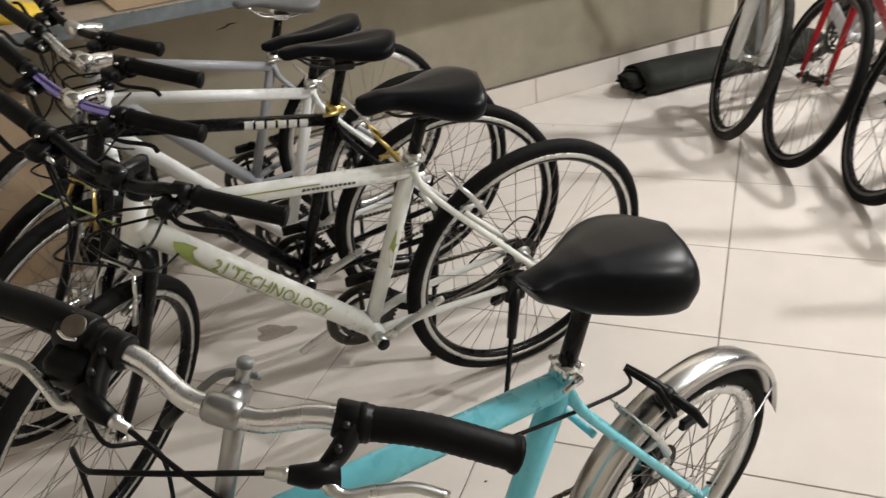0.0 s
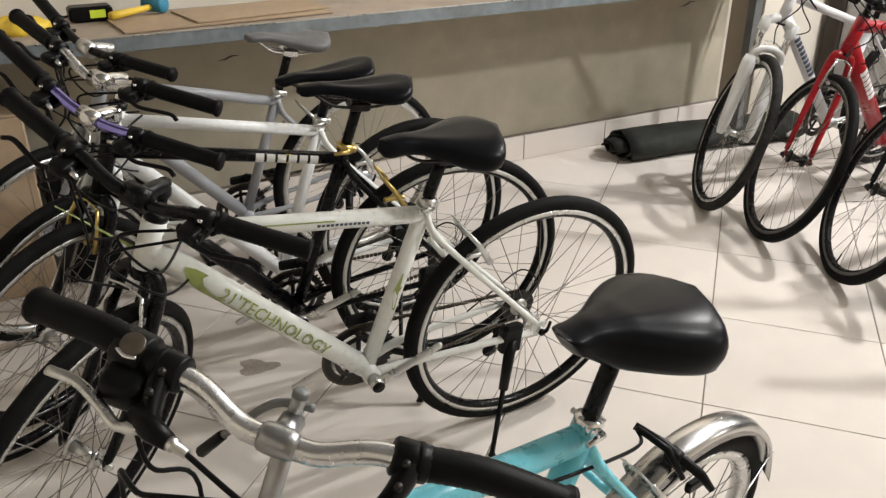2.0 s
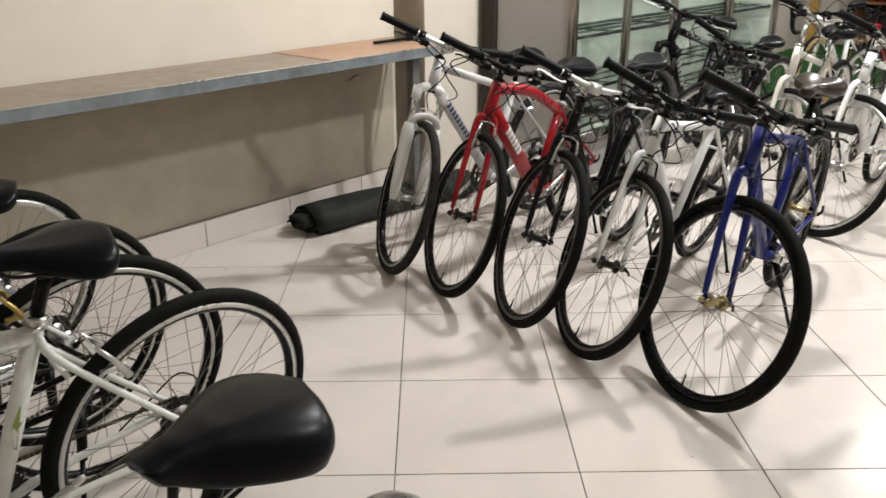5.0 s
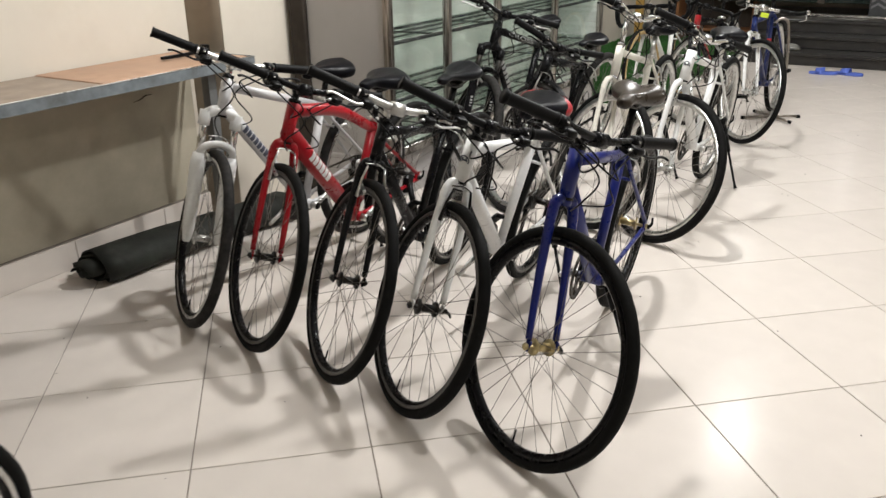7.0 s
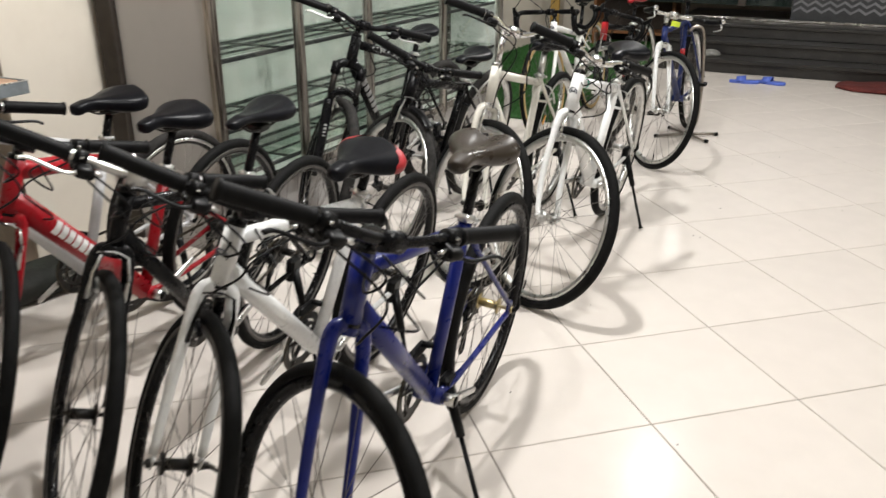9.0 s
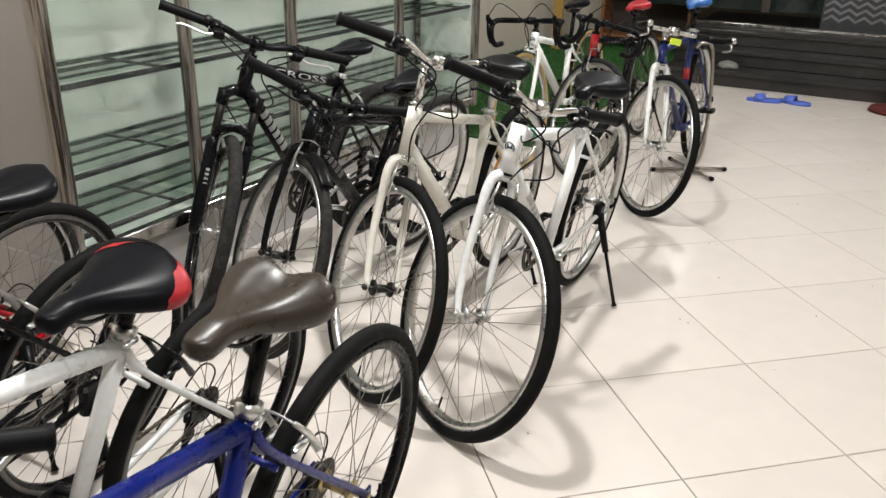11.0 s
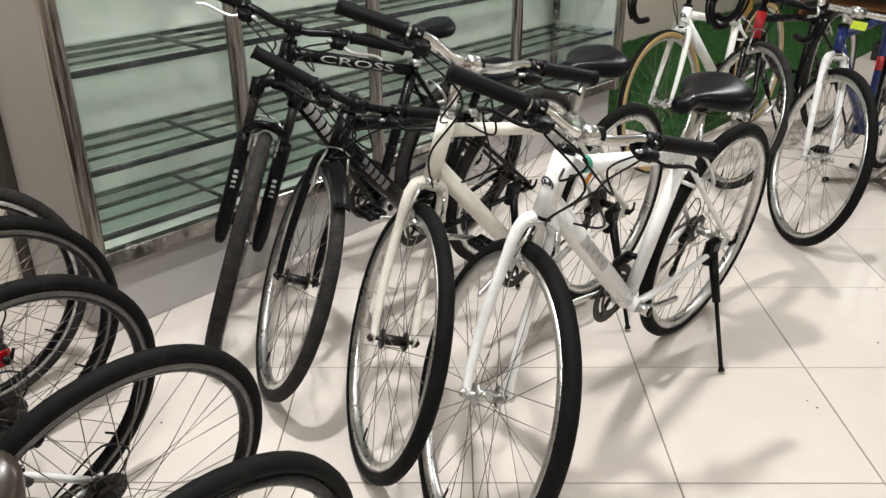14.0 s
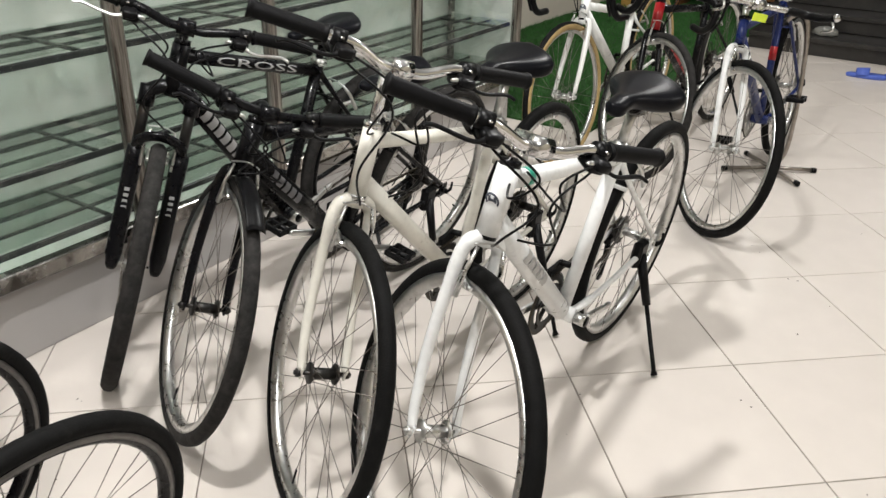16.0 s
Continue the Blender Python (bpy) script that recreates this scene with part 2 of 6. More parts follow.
def glass(name, tint):
    m, nt, b = nodes_of(name)
    b.inputs["Base Color"].default_value = (*tint, 1)
    b.inputs["Roughness"].default_value, b.inputs["Transmission Weight"].default_value, b.inputs["IOR"].default_value = 0.02, 1.0, 1.3
    return m


def clear_sheet(name, tint, gloss):
    """A thin sheet of glass: tinted see-through with a constant share of mirror gloss."""
    m, nt, b = nodes_of(name)
    nt.nodes.remove(b)
    see, shine, mix = nt.nodes.new("ShaderNodeBsdfTransparent"), nt.nodes.new("ShaderNodeBsdfGlossy"), nt.nodes.new("ShaderNodeMixShader")
    see.inputs[0].default_value, shine.inputs["Roughness"].default_value, mix.inputs[0].default_value = (*tint, 1), 0.06, gloss
    nt.links.new(see.outputs[0], mix.inputs[1]), nt.links.new(shine.outputs[0], mix.inputs[2])
    nt.links.new(mix.outputs[0], nt.nodes["Material Output"].inputs[0])
    return m


def streaked_metal(name, dark, light, scale=(55, 55, 2.2)):
    """Worn metal trim; its dark and bright reflections are painted as streaks along its length (z)."""
    m, nt, b = nodes_of(name)
    L = nt.links.new
    tc, mp = nt.nodes.new("ShaderNodeTexCoord"), nt.nodes.new("ShaderNodeMapping")
    mp.inputs["Scale"].default_value = scale
    L(tc.outputs["Object"], mp.inputs["Vector"])
    n1, n2 = nt.nodes.new("ShaderNodeTexNoise"), nt.nodes.new("ShaderNodeTexNoise")
    n1.inputs["Scale"].default_value, n1.inputs["Detail"].default_value, n1.inputs["Roughness"].default_value = 1.0, 6.0, 0.7
    n2.inputs["Scale"].default_value, n2.inputs["Detail"].default_value = 7.0, 5.0
    L(mp.outputs[0], n1.inputs["Vector"]), L(tc.outputs["Object"], n2.inputs["Vector"])
    mr = nt.nodes.new("ShaderNodeMapRange")
    mr.inputs[1].default_value, mr.inputs[2].default_value = 0.4, 0.62
    L(n1.outputs[0], mr.inputs[0])
    mx = nt.nodes.new("ShaderNodeMix")
    mx.data_type = "RGBA"
    mx.inputs[6].default_value, mx.inputs[7].default_value = (*dark, 1), (*light, 1)
    L(mr.outputs[0], mx.inputs[0]), L(mx.outputs[2], b.inputs["Base Color"])
    rr = nt.nodes.new("ShaderNodeMapRange")
    rr.inputs[3].default_value, rr.inputs[4].default_value = 0.16, 0.5
    L(n2.outputs[0], rr.inputs[0]), L(rr.outputs[0], b.inputs["Roughness"])
    b.inputs["Metallic"].default_value = 0.85
    return m


# dark and light tones paint the upright reflections in the posts
POSTMETAL = streaked_metal("streaked_stainless", (0.045, 0.033, 0.026), (0.5, 0.46, 0.41))
SHELFGLASS = clear_sheet("clear_shelf_glass", (0.87, 0.91, 0.885), 0.1)
GLASS = glass("clear_greenish_glass", (0.94, 0.965, 0.955))


# ---- mesh tools ----
class Shape:
    """Vertices and faces that are gathered into one mesh."""

    def __init__(self):
        self.v, self.f, self.s = [], [], []

    def add(self, verts, faces, smooth=True):
        n = len(self.v)
        self.v.extend(tuple(p) for p in verts)
        self.f.extend(tuple(i + n for i in face) for face in faces)
        self.s.extend([smooth] * len(faces))
        return self

    def tube(self, path, r, n=8, flat=1.0, up=(0, 0, 1), caps=True):
        """A round (or flattened) tube along a path; r is one radius or one for each point."""
        P = [Vector(p) for p in path]
        R = r if isinstance(r, (list, tuple)) else [r] * len(P)
        side = None
        verts, faces = [], []
        for i, p in enumerate(P):
            d = (P[min(i + 1, len(P) - 1)] - P[max(i - 1, 0)]).normalized()
            if side is None:
                side = d.cross(Vector(up))
                if side.length < 1e-4:
                    side = d.cross(Vector((0, 1, 0)))
            side = (side - d * side.dot(d)).normalized()
            other = side.cross(d)
            for k in range(n):
                a = 2 * math.pi * k / n
                verts.append(p + side * (math.cos(a) * R[i] * flat) + other * (math.sin(a) * R[i]))
        for i in range(len(P) - 1):
            for k in range(n):
                a, b = i * n + k, i * n + (k + 1) % n
                faces.append((a, a + n, b + n, b))
        if caps:
            faces.append(tuple(range(n)))
            faces.append(tuple(reversed(range((len(P) - 1) * n, len(P) * n))))
        return self.add(verts, faces)

    def ring(self, profile, n=48, smooth=True, a0=0.0, a1=2 * math.pi, centre=(0, 0, 0)):
        """A profile of (radius, y) points swept round the y axis."""
        closed = abs(a1 - a0 - 2 * math.pi) < 1e-6
        m, steps = len(profile), n if closed else n + 1
        verts, faces = [], []
        for i in range(steps):
            a = a0 + (a1 - a0) * i / n
            for r, y in profile:
                verts.append((centre[0] + r * math.cos(a), centre[1] + y, centre[2] + r * math.sin(a)))
        for i in range(n):
            j = (i + 1) % steps
            for k in range(m):
                faces.append((i * m + k, i * m + (k + 1) % m, j * m + (k + 1) % m, j * m + k))
        if not closed:
            faces.append(tuple(range(m)))
            faces.append(tuple(reversed(range((steps - 1) * m, steps * m))))
        return self.add(verts, faces, smooth)

    def disc(self, centre, r, h, n=24, axis="y", r2=None):
        r2 = r if r2 is None else r2
        c = Vector(centre)
        top, bot = [], []
        for k in range(n):
            a = 2 * math.pi * k / n
            x, y = math.cos(a), math.sin(a)
            e = {"y": Vector((x, 0, y)), "z": Vector((x, y, 0)), "x": Vector((0, x, y))}[axis]
            d = {"y": Vector((0, h / 2, 0)), "z": Vector((0, 0, h / 2)), "x": Vector((h / 2, 0, 0))}[axis]
            bot.append(c + e * r - d)
            top.append(c + e * r2 + d)
        f = [(k, (k + 1) % n, n + (k + 1) % n, n + k) for k in range(n)]
        return self.add(bot + top, f + [tuple(reversed(range(n))), tuple(range(n, 2 * n))])

    def box(self, centre, size, m=None, bevel=0.0):
        """A box with optional chamfered edges; m turns it."""
        sx, sy, sz = (s / 2 for s in size)
        c = Vector(centre)
        if bevel <= 0:
            pts = [Vector((x, y, z)) for z in (-sz, sz) for y in (-sy, sy) for x in (-sx, sx)]
            faces = [(0, 2, 3, 1), (4, 5, 7, 6), (0, 1, 5, 4), (2, 6, 7, 3), (0, 4, 6, 2), (1, 3, 7, 5)]
        else:
            b = min(bevel, sx * 0.9, sy * 0.9, sz * 0.9)
            lo = [Vector((x, y, z)) for z, e in ((-sz, b), (-sz + b, 0), (sz - b, 0), (sz, b))
                  for x, y in ((-sx + e + b, -sy + e), (sx - e - b, -sy + e), (sx - e, -sy + e + b), (sx - e, sy - e - b), (sx - e - b, sy - e), (-sx + e + b, sy - e), (-sx + e, sy - e - b), (-sx + e, -sy + e + b))]
            pts, faces = lo, [tuple(reversed(range(8))), tuple(range(24, 32))]
            for i in range(3):
                for k in range(8):
                    faces.append((i * 8 + k, i * 8 + (k + 1) % 8, (i + 1) * 8 + (k + 1) % 8, (i + 1) * 8 + k))
        if m is not None:
            pts = [m @ p for p in pts]
        return self.add([c + p for p in pts], faces, False)

    def blob(self, centre, size, m=None, power=0.5, n=12):
        """A rounded block: a superellipsoid of the given full size."""
        c = Vector(centre)
        secs = []
        for i in range(n + 1):
            b_ = -math.pi / 2 + math.pi * i / n
            cz, sz = math.cos(b_), math.sin(b_)
            row = []
            for k in range(16):
                a = 2 * math.pi * k / 16
                p = Vector((math.copysign(max(1e-3, abs(cz)) ** power * abs(math.cos(a)) ** power, math.cos(a)) * size[0] / 2,
                            math.copysign(max(1e-3, abs(cz)) ** power * abs(math.sin(a)) ** power, math.sin(a)) * size[1] / 2,
                            math.copysign(abs(sz) ** power, sz) * size[2] / 2))
                row.append(c + (m @ p if m is not None else p))
            secs.append(row)
        return self.loft(secs)

    def loft(self, sections, smooth=True, caps=True):
        n = len(sections[0])
        verts = [p for s in sections for p in s]
        faces = [(i * n + k, i * n + (k + 1) % n, (i + 1) * n + (k + 1) % n, (i + 1) * n + k) for i in range(len(sections) - 1) for k in range(n)]
        if caps:
            faces += [tuple(reversed(range(n))), tuple(range((len(sections) - 1) * n, len(sections) * n))]
        return self.add(verts, faces, smooth)

    def mesh(self, name, material):
        me = bpy.data.meshes.new(name)
        me.from_pydata(self.v, [], self.f)
        me.polygons.foreach_set("use_smooth", self.s)
        me.materials.append(material)
        me.update()
        return me


def part(name, shape, material, parent, label="", m=None):
    """Links a shape (or a mesh) as one mesh object under a thing or a part."""
    ob = new(name, shape.mesh(name, material) if isinstance(shape, Shape) else shape)
    ob.parent = parent
    if m is not None:
        ob.matrix_local = m
    return tagged(ob, label=label)


def thing(name, m, label, category, group="", kind=""):
    ob = new(name)
    ob.empty_display_size = 0.1
    ob.matrix_world = m
    return tagged(ob, label, category, group, kind)


def solid(name, shape, material, label, category, kind="", m=None, group=""):
    ob = new(name, shape.mesh(name, material))
    if m is not None:
        ob.matrix_world = m
    return tagged(ob, label, category, group, kind)


def arc(pts, n=10):
    """A smooth path through control points (Catmull-Rom)."""
    P = [Vector(p) for p in pts]
    P = [P[0] * 2 - P[1]] + P + [P[-1] * 2 - P[-2]]
    out = []
    for i in range(1, len(P) - 2):
        a, b, c, d = P[i - 1 : i + 3]
        for k in range(n):
            t = k / n
            out.append(0.5 * (2 * b + (c - a) * t + (2 * a - 5 * b + 4 * c - d) * t * t + (3 * b - a - 3 * c + d) * t**3))
    return out + [P[-2]]


def lettering(text, size, material, name="lettering"):
    """Raised letters in the built-in font, as a mesh lying in its own x-y plane."""
    cu = bpy.data.curves.new(name, "FONT")
    cu.body, cu.size, cu.extrude, cu.resolution_u = text, size, 0.0004, 2
    cu.align_x, cu.align_y = "CENTER", "CENTER"
    tmp = new("text_tmp", cu)
    me = bpy.data.meshes.new_from_object(tmp.evaluated_get(bpy.context.evaluated_depsgraph_get()))
    bpy.data.objects.remove(tmp)
    me.materials.clear()
    me.materials.append(material)
    bm = bmesh.new()
    bm.from_mesh(me)
    for k in range(-4, 5):
        bmesh.ops.bisect_plane(bm, geom=bm.verts[:] + bm.edges[:] + bm.faces[:], plane_co=(0, size * 0.1 * k, 0), plane_no=(0, 1, 0))
    bm.to_mesh(me)
    bm.free()
    return me


# ---- bicycles ----
HA, SA = radians(71), radians(73)
HEAD = Vector((-math.cos(HA), 0, math.sin(HA)))
RAKE = Vector((math.sin(HA), 0, math.cos(HA)))
SEAT = Vector((-math.cos(SA), 0, math.sin(SA)))
Y = Vector((0, 1, 0))
CACHE = {}


def wrapped(me, p, d, r, n):
    """Lays a flat mesh (x along d, y round the tube) on the side n of a tube of radius r that starts at p."""
    e = n.cross(d)
    for vert in me.vertices:
        x, y, z = vert.co
        a = y / r
        vert.co = p + d * x + (n * math.cos(a) + e * math.sin(a)) * (r + 0.0006 + z)
    return me


def bars(count, w, h, gap, material, seed=0):
    """Plain upright bars that stand for lettering, centred on the origin."""
    s, rng = Shape(), random.Random(seed)
    total = count * w + (count - 1) * gap
    for i in range(count):
        x0 = -total / 2 + i * (w + gap)
        hh = h * (1.0 if i == 0 else 0.92)
        ys = [hh * (k / 6 - 0.5) for k in range(7)]
        s.add([(x, y, 0) for y in ys for x in (x0, x0 + w)], [(2 * k, 2 * k + 1, 2 * k + 3, 2 * k + 2) for k in range(6)])
    return s.mesh("lettering", material)


def wheel_meshes(r, w, rim_mat, tyre_mat, wall):
    key = (round(r, 3), w, rim_mat.name, tyre_mat.name, wall)
    if key in CACHE:
        return CACHE[key]
    tr, bead = w / 2, r - w * 0.95
    prof = []
    for k in range(11):
        a = radians(-118 + 236 * k / 10)
        rr = r - tr + tr * math.cos(a)
        prof.append((rr - (0.0012 if k % 2 else 0.0), tr * math.sin(a)))
    prof += [(bead, tr * 0.55), (bead, -tr * 0.55)]
    tyre = Shape().ring(prof, 60)
    if wall:
        side = Shape()
        for sg in (1, -1):
            side.ring([(r - tr * 0.72, sg * tr * 0.95), (r - tr * 0.72, sg * tr * 1.03), (r - tr * 1.0, sg * tr * 1.05), (bead + 0.002, sg * tr * 0.94), (bead - 0.008, sg * tr * 0.86), (bead - 0.008, sg * tr * 0.7)], 60)
        side = side.mesh("sidewall", GUMWALL)
    else:
        side = None
    hw = tr * 0.78
    rim = Shape().ring([(bead + 0.004, hw), (bead - 0.012, hw), (bead - 0.02, hw * 0.45), (bead - 0.02, -hw * 0.45), (bead - 0.012, -hw), (bead + 0.004, -hw), (bead - 0.002, 0)], 60)
    spokes = []
    rin = bead - 0.018
    for sg, ahead in ((1, 1), (1, -1), (-1, 1), (-1, -1)):
        off = ahead * radians(52)
        spokes.append(Shape().tube([(0.021 * math.cos(off), sg * 0.03, 0.021 * math.sin(off)), (rin, sg * 0.002, 0)], 0.00105, 4).mesh("spoke", STEEL))
    CACHE[key] = (rim.mesh("rim", rim_mat), tyre.mesh("tyre", tyre_mat), side, spokes)
    return CACHE[key]


def hub_mesh(rear, material):
    key = ("hub", rear, material.name)
    if key not in CACHE:
        half = 0.064 if rear else 0.052
        s = Shape().disc((0, 0, 0), 0.013, 0.062, 16)
        s.disc((0, 0.03, 0), 0.024, 0.004, 20).disc((0, -0.03, 0), 0.024, 0.004, 20)
        s.disc((0, 0, 0), 0.005, 2 * half + 0.03, 10)
        s.disc((0, half + 0.006, 0), 0.0105, 0.009, 6).disc((0, -half - 0.006, 0), 0.0105, 0.009, 6)
        CACHE[key] = s.mesh("hub", material)
    return CACHE[key]


def wheel(name, root, m, r, spec, rear):
    w = spec.get("tyre_w", 0.034)
    rim, tyre, side, spokes = wheel_meshes(r, w, spec["rim"], spec["tyre"], spec.get("gum", False))
    body = part(name, rim, None, root, m=m)
    part("tyre", tyre, None, body)
    if spec.get("track"):
        key = ("track", round(r, 3), w, spec["track"])
        if key not in CACHE:
            hw, bead, tr_ = w / 2 * 0.78, r - w * 0.95, Shape()
            for sg in (1, -1):
                tr_.ring([(bead + 0.003, sg * (hw + 0.0008)), (bead - 0.0085, sg * (hw + 0.0008)), (bead - 0.0085, sg * hw), (bead + 0.003, sg * hw)], 60)
            CACHE[key] = tr_.mesh("brake_track", TRACKDULL if spec["track"] == "dull" else ALLOY)
        part("brake_track", CACHE[key], None, body, "bright brake track")
    if side:
        part("sidewall", side, None, body, "tan gum tyre sidewall")
    part("hub", hub_mesh(rear, spec.get("hub", ALLOY)), None, body)
    count = 32
    for i in range(count):
        part("spoke", spokes[i % 4], None, body, m=Matrix.Rotation(-2 * math.pi * (i + 0.15 * (i % 2)) / count, 4, "Y"))
    valve = Shape().tube([(r - w - 0.015, 0, 0), (r - w - 0.055, 0, 0)], 0.003, 6)
    part("valve", valve, BLACKP, body, m=Matrix.Rotation(radians(140 if rear else 75), 4, "Y"))
    return body


def saddle_parts(root, at, kind, material, tilt=0.0):
    """A shaped saddle with nose, flared rear, side skirts, and wire rails below; at is the clamp on the post."""
    length, width, thick = {"sport": (0.275, 0.145, 0.048), "comfort": (0.262, 0.2, 0.07), "wide": (0.245, 0.185, 0.066), "plump": (0.255, 0.208, 0.1)}[kind]
    sections, N, M = [], 32, 26
    nose = {"sport": 0.021, "plump": 0.027}.get(kind, 0.025)
    for i in range(M + 1):
        t = i / M
        x = (0.132 if kind == "plump" else 0.15) - t * length
        w = min(1.0, max(0.0, (t - (0.1 if kind == "plump" else 0.24)) / (0.72 if kind == "plump" else 0.58)))
        flare = w * w * (3 - 2 * w)
        half = nose + 0.008 * t + (width / 2 - nose - 0.008) * flare
        tail = max(0.0, (t - 0.8) / 0.2)
        end = math.sqrt(max(0.02, 1 - max(0.0, 1 - t / 0.1) ** 2)) * math.sqrt(max(0.03, 1 - tail**2.6 * 0.97))
        half *= end
        top = 0.05 + (0.012 if kind != "sport" else 0.016) * max(0.0, (t - 0.45) / 0.55) ** 1.5 - 0.01 * max(0.0, 0.2 - t) / 0.2
        drop = thick * ((0.55 + 0.45 * flare) if kind != "plump" else (0.34 + 0.52 * flare)) * (0.45 + 0.55 * end)
        top += 0.018 * flare if kind == "plump" else 0.0
        if kind == "plump":
            top -= 0.016 * max(0.0, (0.4 - t) / 0.4)
            skirt = min(1.0, t / 0.45)
            drop = top - (0.004 - 0.026 * skirt * skirt * (3 - 2 * skirt) + 0.022 * max(0.0, 1 - t / 0.11) + 0.02 * tail**2)
        sec = []
        for k in range(N):
            a = 2 * math.pi * k / N
            cs, sn = math.cos(a), math.sin(a)
            yy = half * math.copysign(abs(cs) ** 0.8, cs)
            if sn > 0:
                zz = top - drop * 0.5 + drop * 0.5 * sn**0.9
            else:
                zz = top - drop * 0.5 - drop * 0.5 * abs(sn) ** 0.5
                yy *= 1 - 0.16 * abs(sn)
            if sn > 0 and 0.2 < t < 0.97:
                zz -= (0.006 if kind == "sport" else 0.003) * math.exp(-((yy / 0.013) ** 2)) * math.sin(math.pi * (t - 0.2) / 0.77)
            xx = x
            if kind == "wide":
                dip = math.exp(-((yy / 0.03) ** 2)) * flare
                xx += 0.03 * dip * tail
                zz += (0.004 * flare * min(1.0, abs(yy) / 0.05) - 0.013 * dip) if sn > 0 else 0.0
            sec.append(Vector((xx, yy, zz)))
        sections.append(sec)
    m = Matrix.Translation(at) @ Matrix.Rotation(radians(-tilt), 4, "Y")
    sad = part("saddle", Shape().loft(sections), material, root, m=m)
    rail_mat = DARKSTEEL if material is not LEATHER_GREY else CHROME
    for sg in (1, -1):
        rails = Shape().tube(arc([(0.11, sg * 0.012, 0.025), (0.06, sg * 0.021, 0.0), (-0.04, sg * 0.022, 0.0), (-0.09, sg * 0.035, 0.03)], 5), 0.0035, 6)
        part("saddle_rail", rails, rail_mat, sad)
    part("saddle_clamp", Shape().box((0.0, 0, -0.003), (0.05, 0.05, 0.022), bevel=0.004), rail_mat, sad)
    return sad, sections


def handlebar_path(kind, c, bw, rise):
    if kind == "drop":
        half = [Vector((0, 0, 0)), Vector((0.0, 0.12, 0)), Vector((0.005, 0.185, 0)), Vector((0.05, 0.2, -0.003)), Vector((0.085, 0.203, -0.03)), Vector((0.085, 0.205, -0.085)), Vector((0.04, 0.208, -0.13)), Vector((-0.04, 0.21, -0.135))]
    elif kind == "bullhorn":
        half = [Vector((0, 0, 0)), Vector((0, 0.11, 0)), Vector((0.004, 0.18, 0.0)), Vector((0.03, 0.212, 0.002)), Vector((0.085, 0.225, 0.01)), Vector((0.15, 0.23, 0.03))]
    elif kind == "swept":
        half = [Vector((0, 0, 0)), Vector((0.0, 0.03, 0.0)), Vector((-0.004, 0.05, 0.004)), Vector((-0.014, 0.085, 0.015)), Vector((-0.018, 0.126, 0.02)), Vector((-0.03, 0.19, 0.022)), Vector((-0.045, bw, rise))]
    elif kind == "riser":
        half = [Vector((0, 0, 0)), Vector((0.002, 0.045, 0.0)), Vector((0.0, 0.11, rise * 0.9)), Vector((-0.012, 0.18, rise)), Vector((-0.04, bw, rise))]
    else:
        half = [Vector((0, 0, 0)), Vector((0, 0.06, rise * 0.2)), Vector((-0.015, 0.16, rise * 0.6)), Vector((-0.04, bw, rise))]
    left = arc(half, 6)
    return [c + Vector((p.x, -p.y, p.z)) for p in reversed(left[1:])] + [c + p for p in left], [c + p for p in left]


